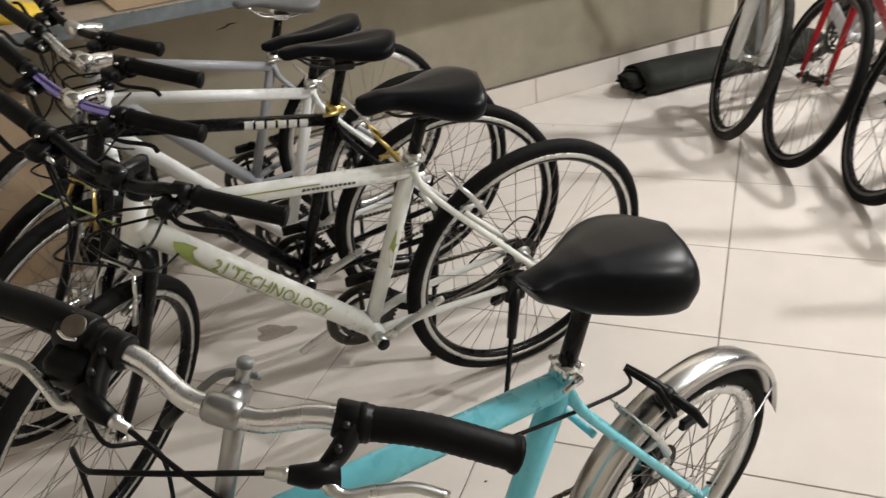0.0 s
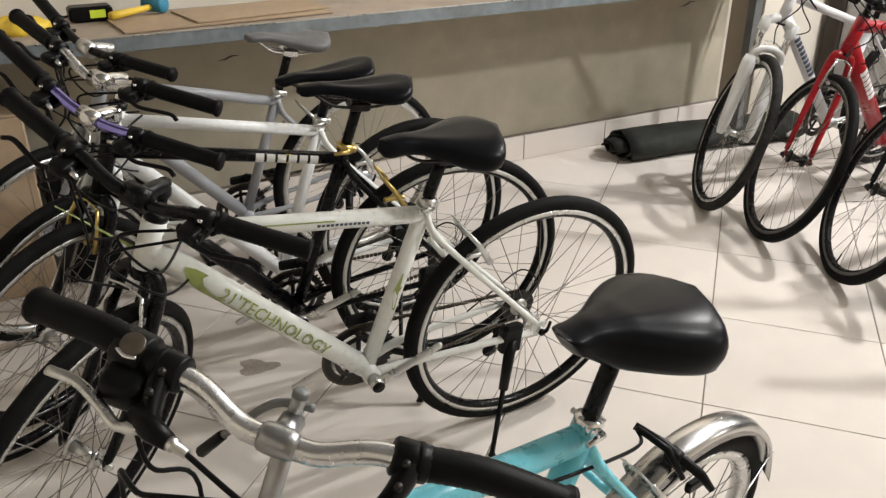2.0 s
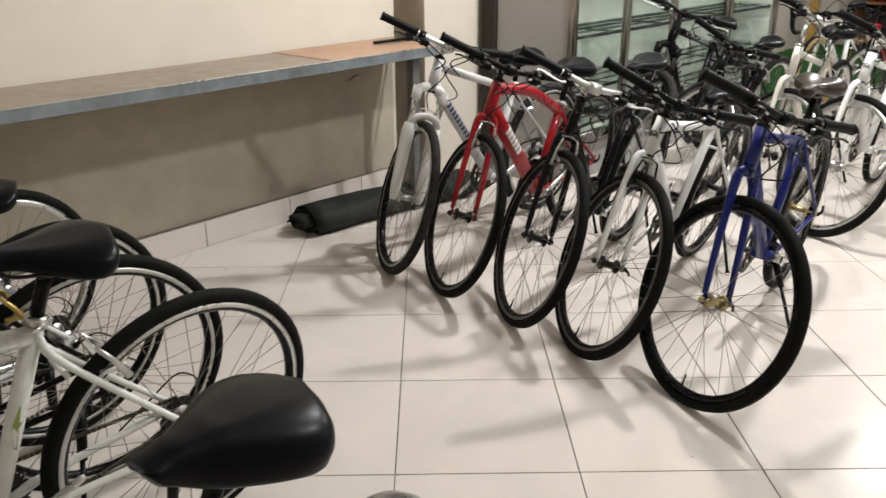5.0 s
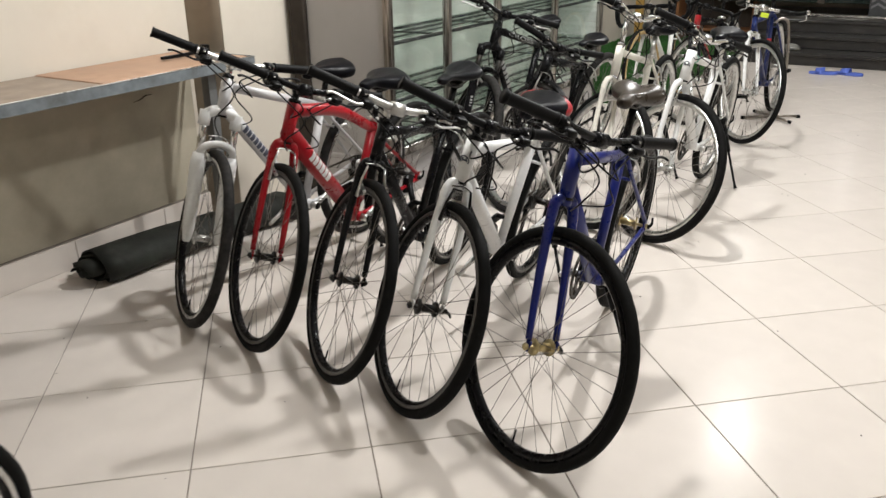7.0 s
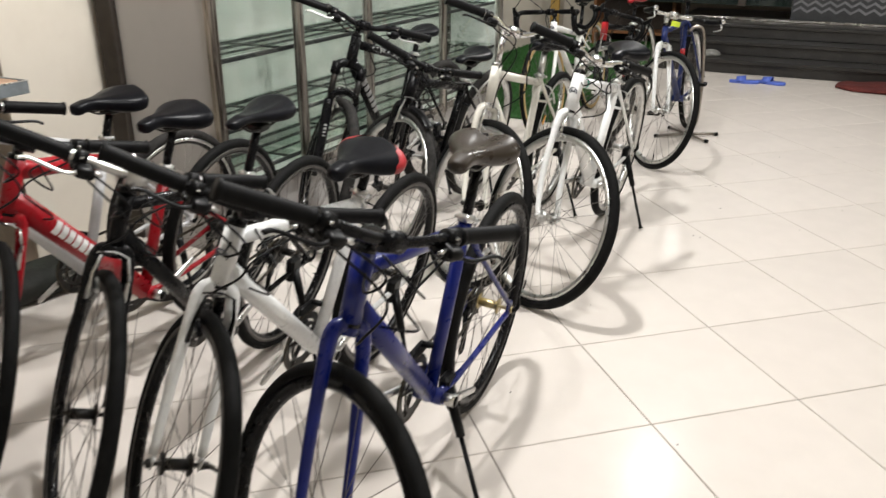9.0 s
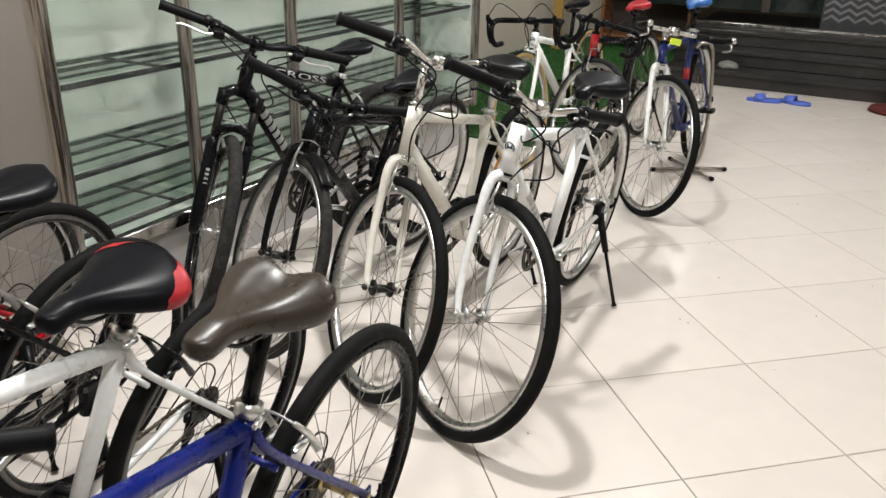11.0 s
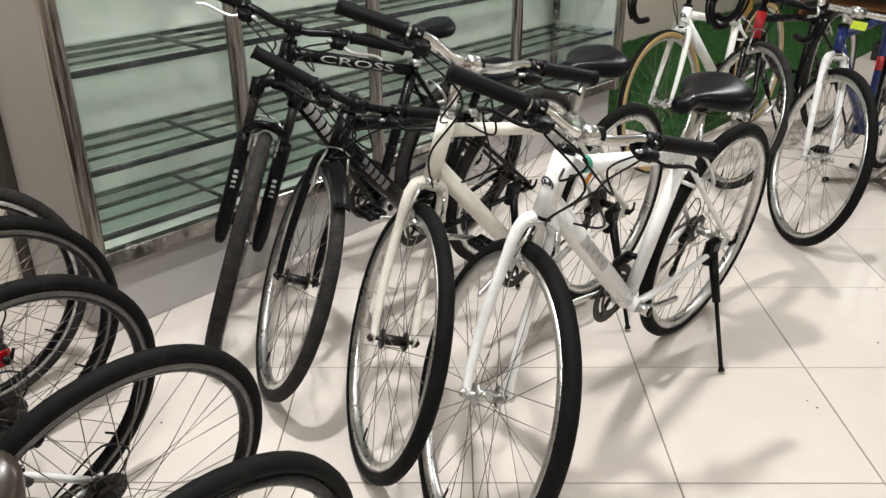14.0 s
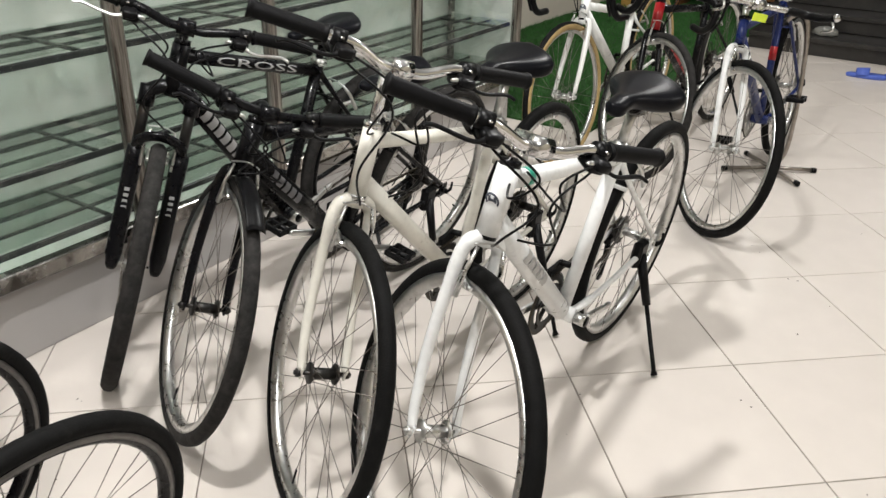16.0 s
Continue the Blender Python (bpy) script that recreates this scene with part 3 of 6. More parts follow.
def city_lever(bar_ob, c, dirn, sg, goal):
    """A city brake lever: collar, arm that drops forward, silver blade, silver adjuster and a cable; on the right a shifter with a round window."""
    fwd = Vector((1, 0, -0.3)).normalized()
    up = Vector((0.3, 0, 1)).normalized()
    body = Shape().tube([c - dirn * 0.02, c - dirn * 0.018, c + dirn * 0.014, c + dirn * 0.016], [0.0165, 0.0185, 0.0185, 0.0165], 16)
    body.tube(arc([c + fwd * 0.006, c + fwd * 0.03 - dirn * 0.004, c + fwd * 0.056 - dirn * 0.014 - up * 0.004], 5), [0.017, 0.0165, 0.016, 0.0155, 0.015, 0.0145, 0.014, 0.0135, 0.013, 0.0125, 0.012], 10, flat=0.75)
    body.tube([c + fwd * 0.05 + dirn * 0.002, c + fwd * 0.058 - dirn * 0.022, c + fwd * 0.06 - dirn * 0.04], [0.0135, 0.0115, 0.008], 10)
    lever = part("brake_lever", body, PLASTIC, bar_ob, "black lever body")
    part("lever_blade", Shape().tube(arc([c + fwd * 0.056 - dirn * 0.012, c + fwd * 0.068 + dirn * 0.012, c + fwd * 0.06 + dirn * 0.036, c + fwd * 0.05 + dirn * 0.07, c + fwd * 0.052 + dirn * 0.104], 5), [0.0065] * 4 + [0.0042] * 17, 10, flat=1.35), ALLOY, lever, "silver lever blade")
    part("cable_adjuster", Shape().tube([c + fwd * 0.06 - dirn * 0.038, c + fwd * 0.0605 - dirn * 0.046, c + fwd * 0.061 - dirn * 0.047, c + fwd * 0.062 - dirn * 0.06], [0.007, 0.007, 0.0052, 0.0048], 10), ALLOY, lever, "silver cable adjuster")
    for e in (0.012, 0.034):
        part("bolt", Shape().tube([c + fwd * e + up * 0.012 - dirn * 0.004, c + fwd * e + up * 0.0195 - dirn * 0.004], 0.0038, 8), DARKSTEEL, lever)
    a = c + fwd * 0.062 - dirn * 0.058
    part("brake_cable", Shape().tube(arc([a, a - dirn * 0.07 + fwd * 0.014 - up * 0.004, a - dirn * 0.15 + fwd * 0.02 - up * 0.03, a - dirn * 0.19 - up * 0.11, goal], 8), 0.0028, 8), PLASTIC, bar_ob)
    if sg < 0:
        q = c + dirn * 0.034
        pod = Shape().tube([q - dirn * 0.016, q - dirn * 0.013, q + dirn * 0.016, q + dirn * 0.02], [0.02, 0.0225, 0.0225, 0.018], 18)
        pod.blob(q + fwd * 0.026 - dirn * 0.006 - up * 0.006, (0.05, 0.046, 0.034), power=0.5)
        shifter = part("shifter", pod, PLASTIC, bar_ob, "black twist shifter")
        window = part("gear_window", Shape().tube([q + up * 0.016 + fwd * 0.002, q + up * 0.0235 + fwd * 0.003, q + up * 0.0245 + fwd * 0.003], [0.0125, 0.0118, 0.0105], 18), GEARWIN, shifter, "dull brown gear window")
        part("window_rim", Shape().tube(arc([q + up * 0.0235 + fwd * 0.014 - dirn * 0.011, q + up * 0.0245 + fwd * 0.017, q + up * 0.0235 + fwd * 0.013 + dirn * 0.012], 4), 0.002, 6), CHROME, window, "bright rim")
        part("shift_cable", Shape().tube(arc([q + fwd * 0.045 - dirn * 0.02 - up * 0.01, q + fwd * 0.07 - dirn * 0.05 - up * 0.06, q + fwd * 0.05 - dirn * 0.09 - up * 0.16, goal - up * 0.08], 8), 0.0026, 8), PLASTIC, bar_ob)


def bicycle(p, spec):
    """One bicycle: p holds its stand on the floor and its measures, spec its make-up."""
    r, wb = p["r"], p["wb"]
    small = r < 0.3
    fh = Vector((wb, 0, r))
    a0 = fh - RAKE * 0.045
    steer = Matrix.Translation(a0) @ Matrix.Rotation(radians(p["steer"]), 4, HEAD) @ Matrix.Translation(-a0)
    rh = Vector((0, 0, r))
    bb = Vector((0.41 if small else 0.43, 0, (0.275 if small else r - 0.06) + spec.get("bb_up", 0.0)))
    hbot = a0 + HEAD * (p["ac"] + 0.012)
    htop = hbot + HEAD * p["hl"]
    crown = a0 + HEAD * p["ac"]
    clamp = bb + SEAT * p["st"]
    top = bb + SEAT * p["sh"]
    bb += Vector((spec.get("bb_fwd", 0.0), 0, 0))
    bc = htop + HEAD * p["sq"] + RAKE * p.get("stem", 0.03 if small else 0.07)
    stand = Matrix.Translation((p["x"], p["y"], 0)) @ Matrix.Rotation(radians(p["phi"]), 4, "Z") @ Matrix.Rotation(radians(-p["lean"]), 4, "X")
    pitch = 0.0
    for _ in range(2):
        m = stand @ Matrix.Rotation(pitch, 4, "Y")
        low = min((m @ (steer @ (fh + Vector((math.cos(k / 40 * 6.2832) * r, 0, math.sin(k / 40 * 6.2832) * r))))).z for k in range(40))
        pitch += low / wb
    m = stand @ Matrix.Rotation(pitch, 4, "Y") if p.get("lift", 0) == 0 else Matrix.Translation((0, 0, p["lift"])) @ stand
    root = thing("bicycle", m, spec["label"], "bicycle", spec.get("group", "parked bicycles"))
    fm, dia = spec["frame"], spec.get("dia", 1.0)

    # frame
    s = Shape()
    s.tube([hbot, htop], 0.019 * dia, 14)
    tt0, tt1 = htop - HEAD * 0.03, clamp - SEAT * spec.get("tt_drop", 0.035)
    if spec.get("tt") == "curved":
        mid = (tt0 + tt1) / 2 + Vector((0, 0, 0.038))
        s.tube(arc([tt0, mid, tt1], 8), [0.02 * dia - 0.004 * k / 16 for k in range(17)], 12)
    else:
        s.tube([tt0, tt1], 0.0155 * dia, 12)
    dt0, dt1 = hbot + HEAD * 0.035, bb + Vector((0.005, 0, 0.004))
    s.tube([dt0, dt1], 0.021 * dia * spec.get("down", 1.0), 14, flat=0.92)
    s.tube([bb, clamp], 0.0158 * max(1, dia * 0.95), 12)
    s.disc(bb, 0.021, 0.072, 18)
    for sg in (1, -1):
        drop = rh + Y * (sg * 0.064)
        s.tube(arc([bb + Vector((-0.01, sg * 0.022, 0)), bb + Vector((-0.12, sg * 0.042, 0.016)), drop + Vector((0.02, 0, -0.004))], 5), [0.011] * 5 + [0.0085] * 6, 8)
        s.tube(arc([clamp - SEAT * 0.03 + Y * (sg * 0.012), clamp - SEAT * 0.06 + Vector((-0.05, sg * 0.032, -0.045)), drop + Vector((0.012, 0, 0.022))], 5), [0.0088] * 5 + [0.0075] * 6, 8)
        s.box(drop + Vector((0.006, 0, 0.002)), (0.042, 0.006, 0.045), bevel=0.002)
    s.tube([clamp - SEAT * 0.085 + Vector((-0.055, 0.034, -0.045)), clamp - SEAT * 0.085 + Vector((-0.055, -0.034, -0.045))], 0.006, 8)
    frame_ob = part("frame", s, fm, root)
    part("headset_cup", Shape().disc((0, 0, 0), 0.0215, 0.014, 18, "z"), spec.get("cups", BLACKP), frame_ob, m=Matrix.Translation(htop + HEAD * 0.006) @ Matrix.Rotation(-(math.pi / 2 - HA), 4, "Y"))
    part("headset_cup", Shape().disc((0, 0, 0), 0.0215, 0.012, 18, "z"), spec.get("cups", BLACKP), frame_ob, m=Matrix.Translation(hbot - HEAD * 0.002) @ Matrix.Rotation(-(math.pi / 2 - HA), 4, "Y"))
    dec = spec.get("decal")
    if dec:
        kind, ink, words = dec
        d = (dt1 - dt0)
        ln = d.length
        d.normalize()
        for n in (Y, -Y):
            dd = d if n.y > 0 else -d
            at = dt0 + d * ln * spec.get("decal_at", 0.5)
            rr = 0.021 * dia * spec.get("down", 1.0)
            if kind == "text":
                part("lettering", wrapped(lettering(words, spec.get("decal_size", 0.045), ink), at, dd, rr, n), None, frame_ob, "printed lettering on the down tube")
            else:
                part("lettering", wrapped(bars(words, *spec.get("decal_bar", (0.018, 0.03, 0.008)), ink, words), at, dd, rr, n), None, frame_ob, "printed bars on the down tube")
            if spec.get("swoosh"):
                up = [(-0.022, 0.012), (0.0, 0.018), (0.03, 0.019), (0.022, 0.009), (0.032, -0.002), (0.055, -0.011), (0.1, -0.0175), (0.26, -0.0205)]
                low = [(-0.022, 0.011), (-0.018, 0.004), (-0.01, -0.003), (0.0, -0.009), (0.015, -0.0145), (0.04, -0.02), (0.1, -0.0225), (0.26, -0.023)]
                sw = Shape().add([(x, y, 0) for x, y in up + low], [(k + 8, k + 9, k + 1, k) for k in range(7)]).mesh("stripe", ink)
                part("stripe", wrapped(sw, dt0 + dd * 0.0 + d * 0.09, dd, rr, n), None, frame_ob, "olive swoosh stripe")
    tdec = spec.get("top_decal")
    if tdec:
        kind, ink, words = tdec
        d = tt1 - tt0
        ln = d.length
        d.normalize()
        rr = 0.0155 * dia
        for n in (Y, -Y):
            dd = d if n.y > 0 else -d
            at = tt0 + d * ln * spec.get("top_at", 0.5)
            if kind == "text":
                wide = lettering(words, 0.03, ink)
                wide.transform(Matrix.Diagonal((3.5, 1.05, 1, 1)))
                part("lettering", wrapped(wide, at, dd, rr, n), None, frame_ob, "printed lettering on the top tube")
            else:
                part("lettering", wrapped(bars(words, 0.02, 0.024, 0.006, ink, words), at, dd, rr, n), None, frame_ob, "printed bars on the top tube")
    if spec.get("tape"):
        d = (tt1 - tt0).normalized()
        part("tape", Shape().tube([tt0 + d * 0.075, tt0 + d * 0.098], 0.0158 * dia, 12), TAPEGREEN, frame_ob, "teal-green tape round the top tube")
    if spec.get("accent"):
        d = (tt1 - tt0).normalized()
        for n in (Y, -Y):
            dd = d if n.y > 0 else -d
            part("stripe", wrapped(Shape().box((0, 0, 0), (0.012, 0.026, 0.0006)).mesh("stripe", YELLOW), tt0 + (tt1 - tt0) * (spec["top_at"] + 0.005), dd, 0.0155 * dia + 0.0004, n), None, frame_ob, "yellow letter mark on the top tube")
    if spec.get("fine_print"):
        d = (tt1 - tt0).normalized()
        ds = SEAT if SEAT.z < 0 else -SEAT
        for n in (Y, -Y):
            dd = d if n.y > 0 else -d
            part("stripe", wrapped(Shape().box((0, 0.008, 0), (0.3, 0.0025, 0.0006)).mesh("stripe", GREEN_INK), tt0 + (tt1 - tt0) * 0.35, dd, 0.0155 * dia, n), None, frame_ob, "thin olive line")
            part("lettering", wrapped(bars(12, 0.007, 0.006, 0.0025, DARK_INK, 3), tt0 + (tt1 - tt0) * 0.66, dd, 0.0155 * dia, n), None, frame_ob, "small dark print")
            leaf = Shape().add([(-0.05, -0.006, 0), (0.0, -0.012, 0), (0.045, -0.002, 0), (0.05, 0.006, 0), (0.0, 0.0, 0), (-0.02, 0.012, 0)], [(0, 1, 4, 5), (1, 2, 3, 4)]).mesh("stripe", GREEN_INK)
            part("stripe", wrapped(leaf, bb + (clamp - bb) * 0.5, ds if n.y > 0 else -ds, 0.0158 * max(1, dia * 0.95), n), None, frame_ob, "olive brush stroke on the seat tube")
    if spec.get("head_band"):
        part("band", Shape().tube([hbot + HEAD * 0.004, htop - HEAD * 0.004], 0.0194 * dia, 14), spec["head_band"], frame_ob, "dark red sleeve on the head tube")
    if spec.get("seat_band"):
        mid_s = bb + (clamp - bb) * 0.55
        part("band", Shape().tube([mid_s - SEAT * 0.03, mid_s + SEAT * 0.03], 0.0163 * max(1, dia * 0.95), 12), spec["seat_band"], frame_ob, "red band round the seat tube")
    if spec.get("badge"):
        ring_s = Shape()
        ring_s.tube([(0.0135 * math.cos(k / 16 * 6.2832), 0, 0.017 * math.sin(k / 16 * 6.2832)) for k in range(17)], 0.0022, 5)
        ring_s.box((0, 0, 0), (0.018, 0.002, 0.005)).box((-0.006, 0, 0), (0.004, 0.002, 0.02)).box((0.006, 0, 0), (0.004, 0.002, 0.02))
        bm_ = Matrix.Translation((hbot + htop) / 2 + RAKE * (0.0195 * dia)) @ Matrix.Rotation(math.pi / 2, 4, "Z") @ Matrix.Rotation(radians(19), 4, "X")
        part("head_badge", ring_s, spec["badge"], frame_ob, "round dark head badge", m=bm_)

    # fork
    s = Shape()
    fk = spec["fork"]
    if spec.get("fork_type") == "susp":
        later, fat = [], spec.get("leg_width", 1.0)
        for sg in (1, -1):
            ax = fh + Y * (sg * 0.058)
            up = crown + Y * (sg * 0.058) - HEAD * 0.005
            mid = ax + (up - ax) * 0.7
            legs, stan = Shape(), Shape()
            later.append((legs, stan))
            legs.tube([ax - HEAD * 0.018, ax - HEAD * 0.008, ax + HEAD * 0.03, ax + (mid - ax) * 0.6, mid - HEAD * 0.03, mid], [0.012, 0.016, 0.0225, 0.0225 * fat, 0.024 * fat, 0.0225], 14)
            stan.tube([mid - HEAD * 0.01, up + HEAD * 0.02], 0.0145, 12)
            s.tube([up - HEAD * 0.03, up + HEAD * 0.025], 0.022, 12)
        s.tube(arc([crown + Vector((0, 0.062, 0)), crown + HEAD * 0.022 + Vector((0, 0.03, 0)), crown + HEAD * 0.026, crown + HEAD * 0.022 - Vector((0, 0.03, 0)), crown - Vector((0, 0.062, 0))], 4), 0.02, 10)
        fork = part("fork", s, fk, root, "suspension fork", m=steer)
        brace = fh + (crown - fh) * 0.72 + RAKE * 0.004
        brace_s = Shape().tube(arc([brace + Vector((0.0, 0.058, -0.03)), brace + Vector((0.016, 0.048, 0.022)), brace + Vector((0.02, 0, 0.04)), brace + Vector((0.016, -0.048, 0.022)), brace + Vector((0.0, -0.058, -0.03))], 5), 0.013, 8, flat=1.4)
        part("fork_brace", brace_s, fk, fork)
        for legs, stan in later:
            leg_ob = part("fork_leg", legs, fk, fork)
            if spec.get("leg_marks"):
                mk = Shape()
                for k in range(4):
                    mk.box(fh + (crown - fh) * (0.36 + 0.035 * k) + Vector((0.0235, 0, 0)), (0.002, 0.013, 0.009), m=Matrix.Rotation(-0.3, 3, "Y"))
                part("lettering", mk, spec["leg_marks"], leg_ob, "small pale print", m=Matrix.Translation((0, 0.058 if legs is later[0][0] else -0.058, 0)))
            part("stanchion", stan, CHROME if fk is not BLACKP else DARKSTEEL, fork, "polished inner tube")
    elif spec.get("fork_type") == "straight":
        for sg in (1, -1):
            ax = fh + Y * (sg * 0.052)
            s.tube(arc([crown + Y * (sg * 0.012) + HEAD * 0.006, crown + Y * (sg * 0.03) - HEAD * 0.004, crown + Y * (sg * 0.04) - HEAD * 0.04 + RAKE * 0.004, (crown * 0.5 + a0 * 0.5) + Y * (sg * 0.049) + RAKE * 0.022, ax + HEAD * 0.02 - RAKE * 0.002], 6),
                   [0.0165] * 7 + [0.0155] * 6 + [0.0145 - 0.005 * k / 11 for k in range(12)], 12)
            s.box(ax + HEAD * 0.004, (0.02, 0.006, 0.034), bevel=0.002)
        s.tube([crown - HEAD * 0.012, hbot], [0.021, 0.02], 12)
        fork = part("fork", s, fk, root, m=steer)
    else:
        for sg in (1, -1):
            ax = fh + Y * (sg * 0.052)
            s.tube(arc([crown + Y * (sg * 0.014) + HEAD * 0.004, crown + Y * (sg * 0.036) - HEAD * 0.012, crown + Y * (sg * 0.045) - HEAD * 0.06, a0 + HEAD * (p["ac"] * 0.42) + Y * (sg * 0.05) + RAKE * 0.006, ax + HEAD * 0.05 - RAKE * 0.016, ax + HEAD * 0.006], 5),
                   [0.0155] * 6 + [0.0145] * 5 + [0.013 - 0.0035 * k / 14 for k in range(15)], 10)
            s.box(ax + HEAD * 0.002, (0.02, 0.006, 0.03), bevel=0.002)
        s.tube([crown - HEAD * 0.012, hbot], [0.02, 0.019], 12)
        fork = part("fork", s, fk, root, m=steer)
    part("steerer", Shape().tube([hbot, htop + HEAD * 0.02], 0.0125, 10), DARKSTEEL, fork)

    # wheels
    rear = wheel("rear_wheel", root, Matrix.Translation(rh), r, spec, True)
    wheel("front_wheel", root, steer @ Matrix.Translation(fh), r, spec, False)
    prof = []
    for k, cr in enumerate((0.046, 0.041, 0.036, 0.031, 0.027, 0.024)):
        y = -0.035 - 0.0042 * k
        prof += [(cr, y + 0.0011), (cr, y - 0.0011), (0.018, y - 0.0012), (0.018, y - 0.003)]
    cas = Shape().ring([(0.012, -0.033)] + prof + [(0.012, -0.058)], 30, False)
    part("cassette", cas, DARKSTEEL, rear)

    # cranks, chain
    ring_m = spec.get("crank", DARKSTEEL)
    s = Shape().ring([(0.086, -0.047), (0.086, -0.044), (0.068, -0.044), (0.068, -0.047)], 44, False)
    for k in range(44):
        a = k / 44 * 6.2832
        s.box((0.0885 * math.cos(a), -0.0455, 0.0885 * math.sin(a)), (0.005, 0.002, 0.006), m=Matrix.Rotation(-a, 3, "Y"))
    for k in range(5):
        a = k / 5 * 6.2832 + 0.3
        s.tube([(0, -0.0455, 0), (0.075 * math.cos(a), -0.0455, 0.075 * math.sin(a))], 0.006, 6)
    s.ring([(0.062, -0.041), (0.062, -0.039), (0.05, -0.039), (0.05, -0.041)], 36, False)
    ca = radians(spec.get("crank_angle", 335))
    cranks = part("chainring", s, ring_m, root, m=Matrix.Translation(bb))
    for sg, extra in ((-1, 0), (1, math.pi)):
        d = Vector((math.cos(ca + extra), 0, math.sin(ca + extra)))
        arm = Shape().tube([Y * (sg * 0.058), d * 0.04 + Y * (sg * 0.062), d * 0.165 + Y * (sg * 0.068), d * 0.172 + Y * (sg * 0.068)], [0.014, 0.012, 0.0095, 0.006], 10, flat=0.75)
        arm.disc(Y * (sg * 0.056), 0.016, 0.03, 14)
        part("crank_arm", arm, ALLOY, cranks)
        part("crank_cap", Shape().disc(Y * (sg * 0.068), 0.0145, 0.014, 14), PLASTIC, cranks)
        ped = Shape()
        c = d * 0.168 + Y * (sg * 0.115)
        ped.disc(c, 0.009, 0.085, 10)
        for e in (0.03, -0.03):
            ped.box(c + Vector((e, 0, 0)), (0.012, 0.078, 0.02), bevel=0.003)
        for e in (0.034, 0.0, -0.034):
            ped.box(c + Y * e, (0.062, 0.008, 0.018), bevel=0.002)
        if spec.get("pedals"):
            part("pedal", ped, spec.get("pedal", PLASTIC), root, m=Matrix.Translation(bb))
    ch = Shape()
    for sg, r1, r2 in ((1, 0.087, 0.04), (-1, 0.087, 0.03)):
        a, b_ = bb + Vector((0.0, -0.0455, sg * r1)), rh + Vector((0, -0.045, sg * r2 - (0.02 if sg < 0 else 0)))
        n = 36
        for k in range(n):
            c = a + (b_ - a) * ((k + 0.5) / n)
            ch.box(c, ((a - b_).length / n * 0.8, 0.006 if k % 2 else 0.0045, 0.008), m=Matrix.Rotation(-math.atan2((a - b_).z, (a - b_).x), 3, "Y"))
    ch.ring([(0.0905, -0.048), (0.0905, -0.043), (0.0855, -0.043), (0.0855, -0.048)], 24, False, -math.pi / 2, math.pi / 2, bb)
    part("chain", ch, CHAIN, root)
    der = Shape()
    dc = rh + Vector((0.012, -0.062, -0.04))
    der.box(dc, (0.04, 0.022, 0.03), bevel=0.005).tube([dc, dc + Vector((0.03, 0.012, -0.05)), dc + Vector((0.045, 0.015, -0.1))], [0.01, 0.008, 0.007], 8)
    for e in ((0.025, 0.014, -0.035), (0.047, 0.014, -0.098)):
        der.disc(dc + Vector(e), 0.02, 0.006, 14)
    mech = part("rear_derailleur", der, PLASTIC, root)
    if not small:
        part("shift_cable", Shape().tube(arc([rh + Vector((0.14, -0.05, 0.012)), rh + Vector((0.06, -0.06, 0.05)), rh + Vector((-0.02, -0.068, 0.085)), rh + Vector((-0.075, -0.072, 0.03)), rh + Vector((-0.03, -0.07, -0.035)), rh + Vector((0.008, -0.066, -0.04))], 6), 0.0022, 6), PLASTIC, mech)
        ends = [(rh, Matrix.Identity(4), 0.074, Vector((-0.016, 0.004, 0.034)))]
        if spec.get("front_release"):
            ends.append((fh, steer, 0.062, Vector((-0.006, 0.03, -0.022))))
        for hub_at, tf, half, tip in ends:
            c0 = hub_at + Y * (half + 0.006)
            part("quick_release", Shape().disc(hub_at + Y * (half + 0.003), 0.0085, 0.011, 12).tube(arc([c0, c0 + tip * 0.4 + Y * 0.006, c0 + tip], 4), [0.0052] * 5 + [0.004] * 4, 8, flat=1.3), PLASTIC, root, m=tf)
    fd = Shape().box(bb + SEAT * 0.115 + Vector((0.03, -0.045, 0)), (0.075, 0.014, 0.028), bevel=0.004).tube([bb + SEAT * 0.125, bb + SEAT * 0.13 + Vector((0.02, -0.04, 0))], 0.009, 8)
    part("front_derailleur", fd, PLASTIC, root)

    # brakes
    def brake(name, c, back, axis_up, tform, lever_mat):
        b = Shape()
        for sg in (1, -1):
            b.tube([c + Y * (sg * 0.042) - axis_up * 0.03 + back * 0.014, c + Y * (sg * 0.04) + axis_up * 0.03 + back * 0.02, c + Y * (sg * 0.03) + axis_up * 0.075 + back * 0.018], [0.008, 0.006, 0.0045], 8, flat=0.7)
            b.box(c + Y * (sg * 0.024) + back * 0.006, (0.055, 0.012, 0.012), bevel=0.003)
        b.tube(arc([c + Y * 0.03 + axis_up * 0.075 + back * 0.018, c + axis_up * 0.085 + back * 0.02, c - Y * 0.04 + axis_up * 0.08 + back * 0.02], 5), 0.0022, 6)
        return part(name, b, lever_mat, root, m=tform)

    rimr = r - 0.036
    fa = crown - HEAD * (p["ac"] - rimr)
    if spec.get("front_brake", True):
        brake("front_brake", a0 + HEAD * rimr + RAKE * 0.012, RAKE, HEAD, steer, spec.get("brake", ALLOY))
    sdir = (clamp - rh).normalized()
    rback = Vector((-sdir.z, 0, sdir.x))
    brake("rear_brake", rh + sdir * rimr, rback, sdir, Matrix.Identity(4), spec.get("brake", ALLOY))

    # stem, bar
    s = Shape().tube([htop, htop + HEAD * p["sq"]], 0.0125, 12)
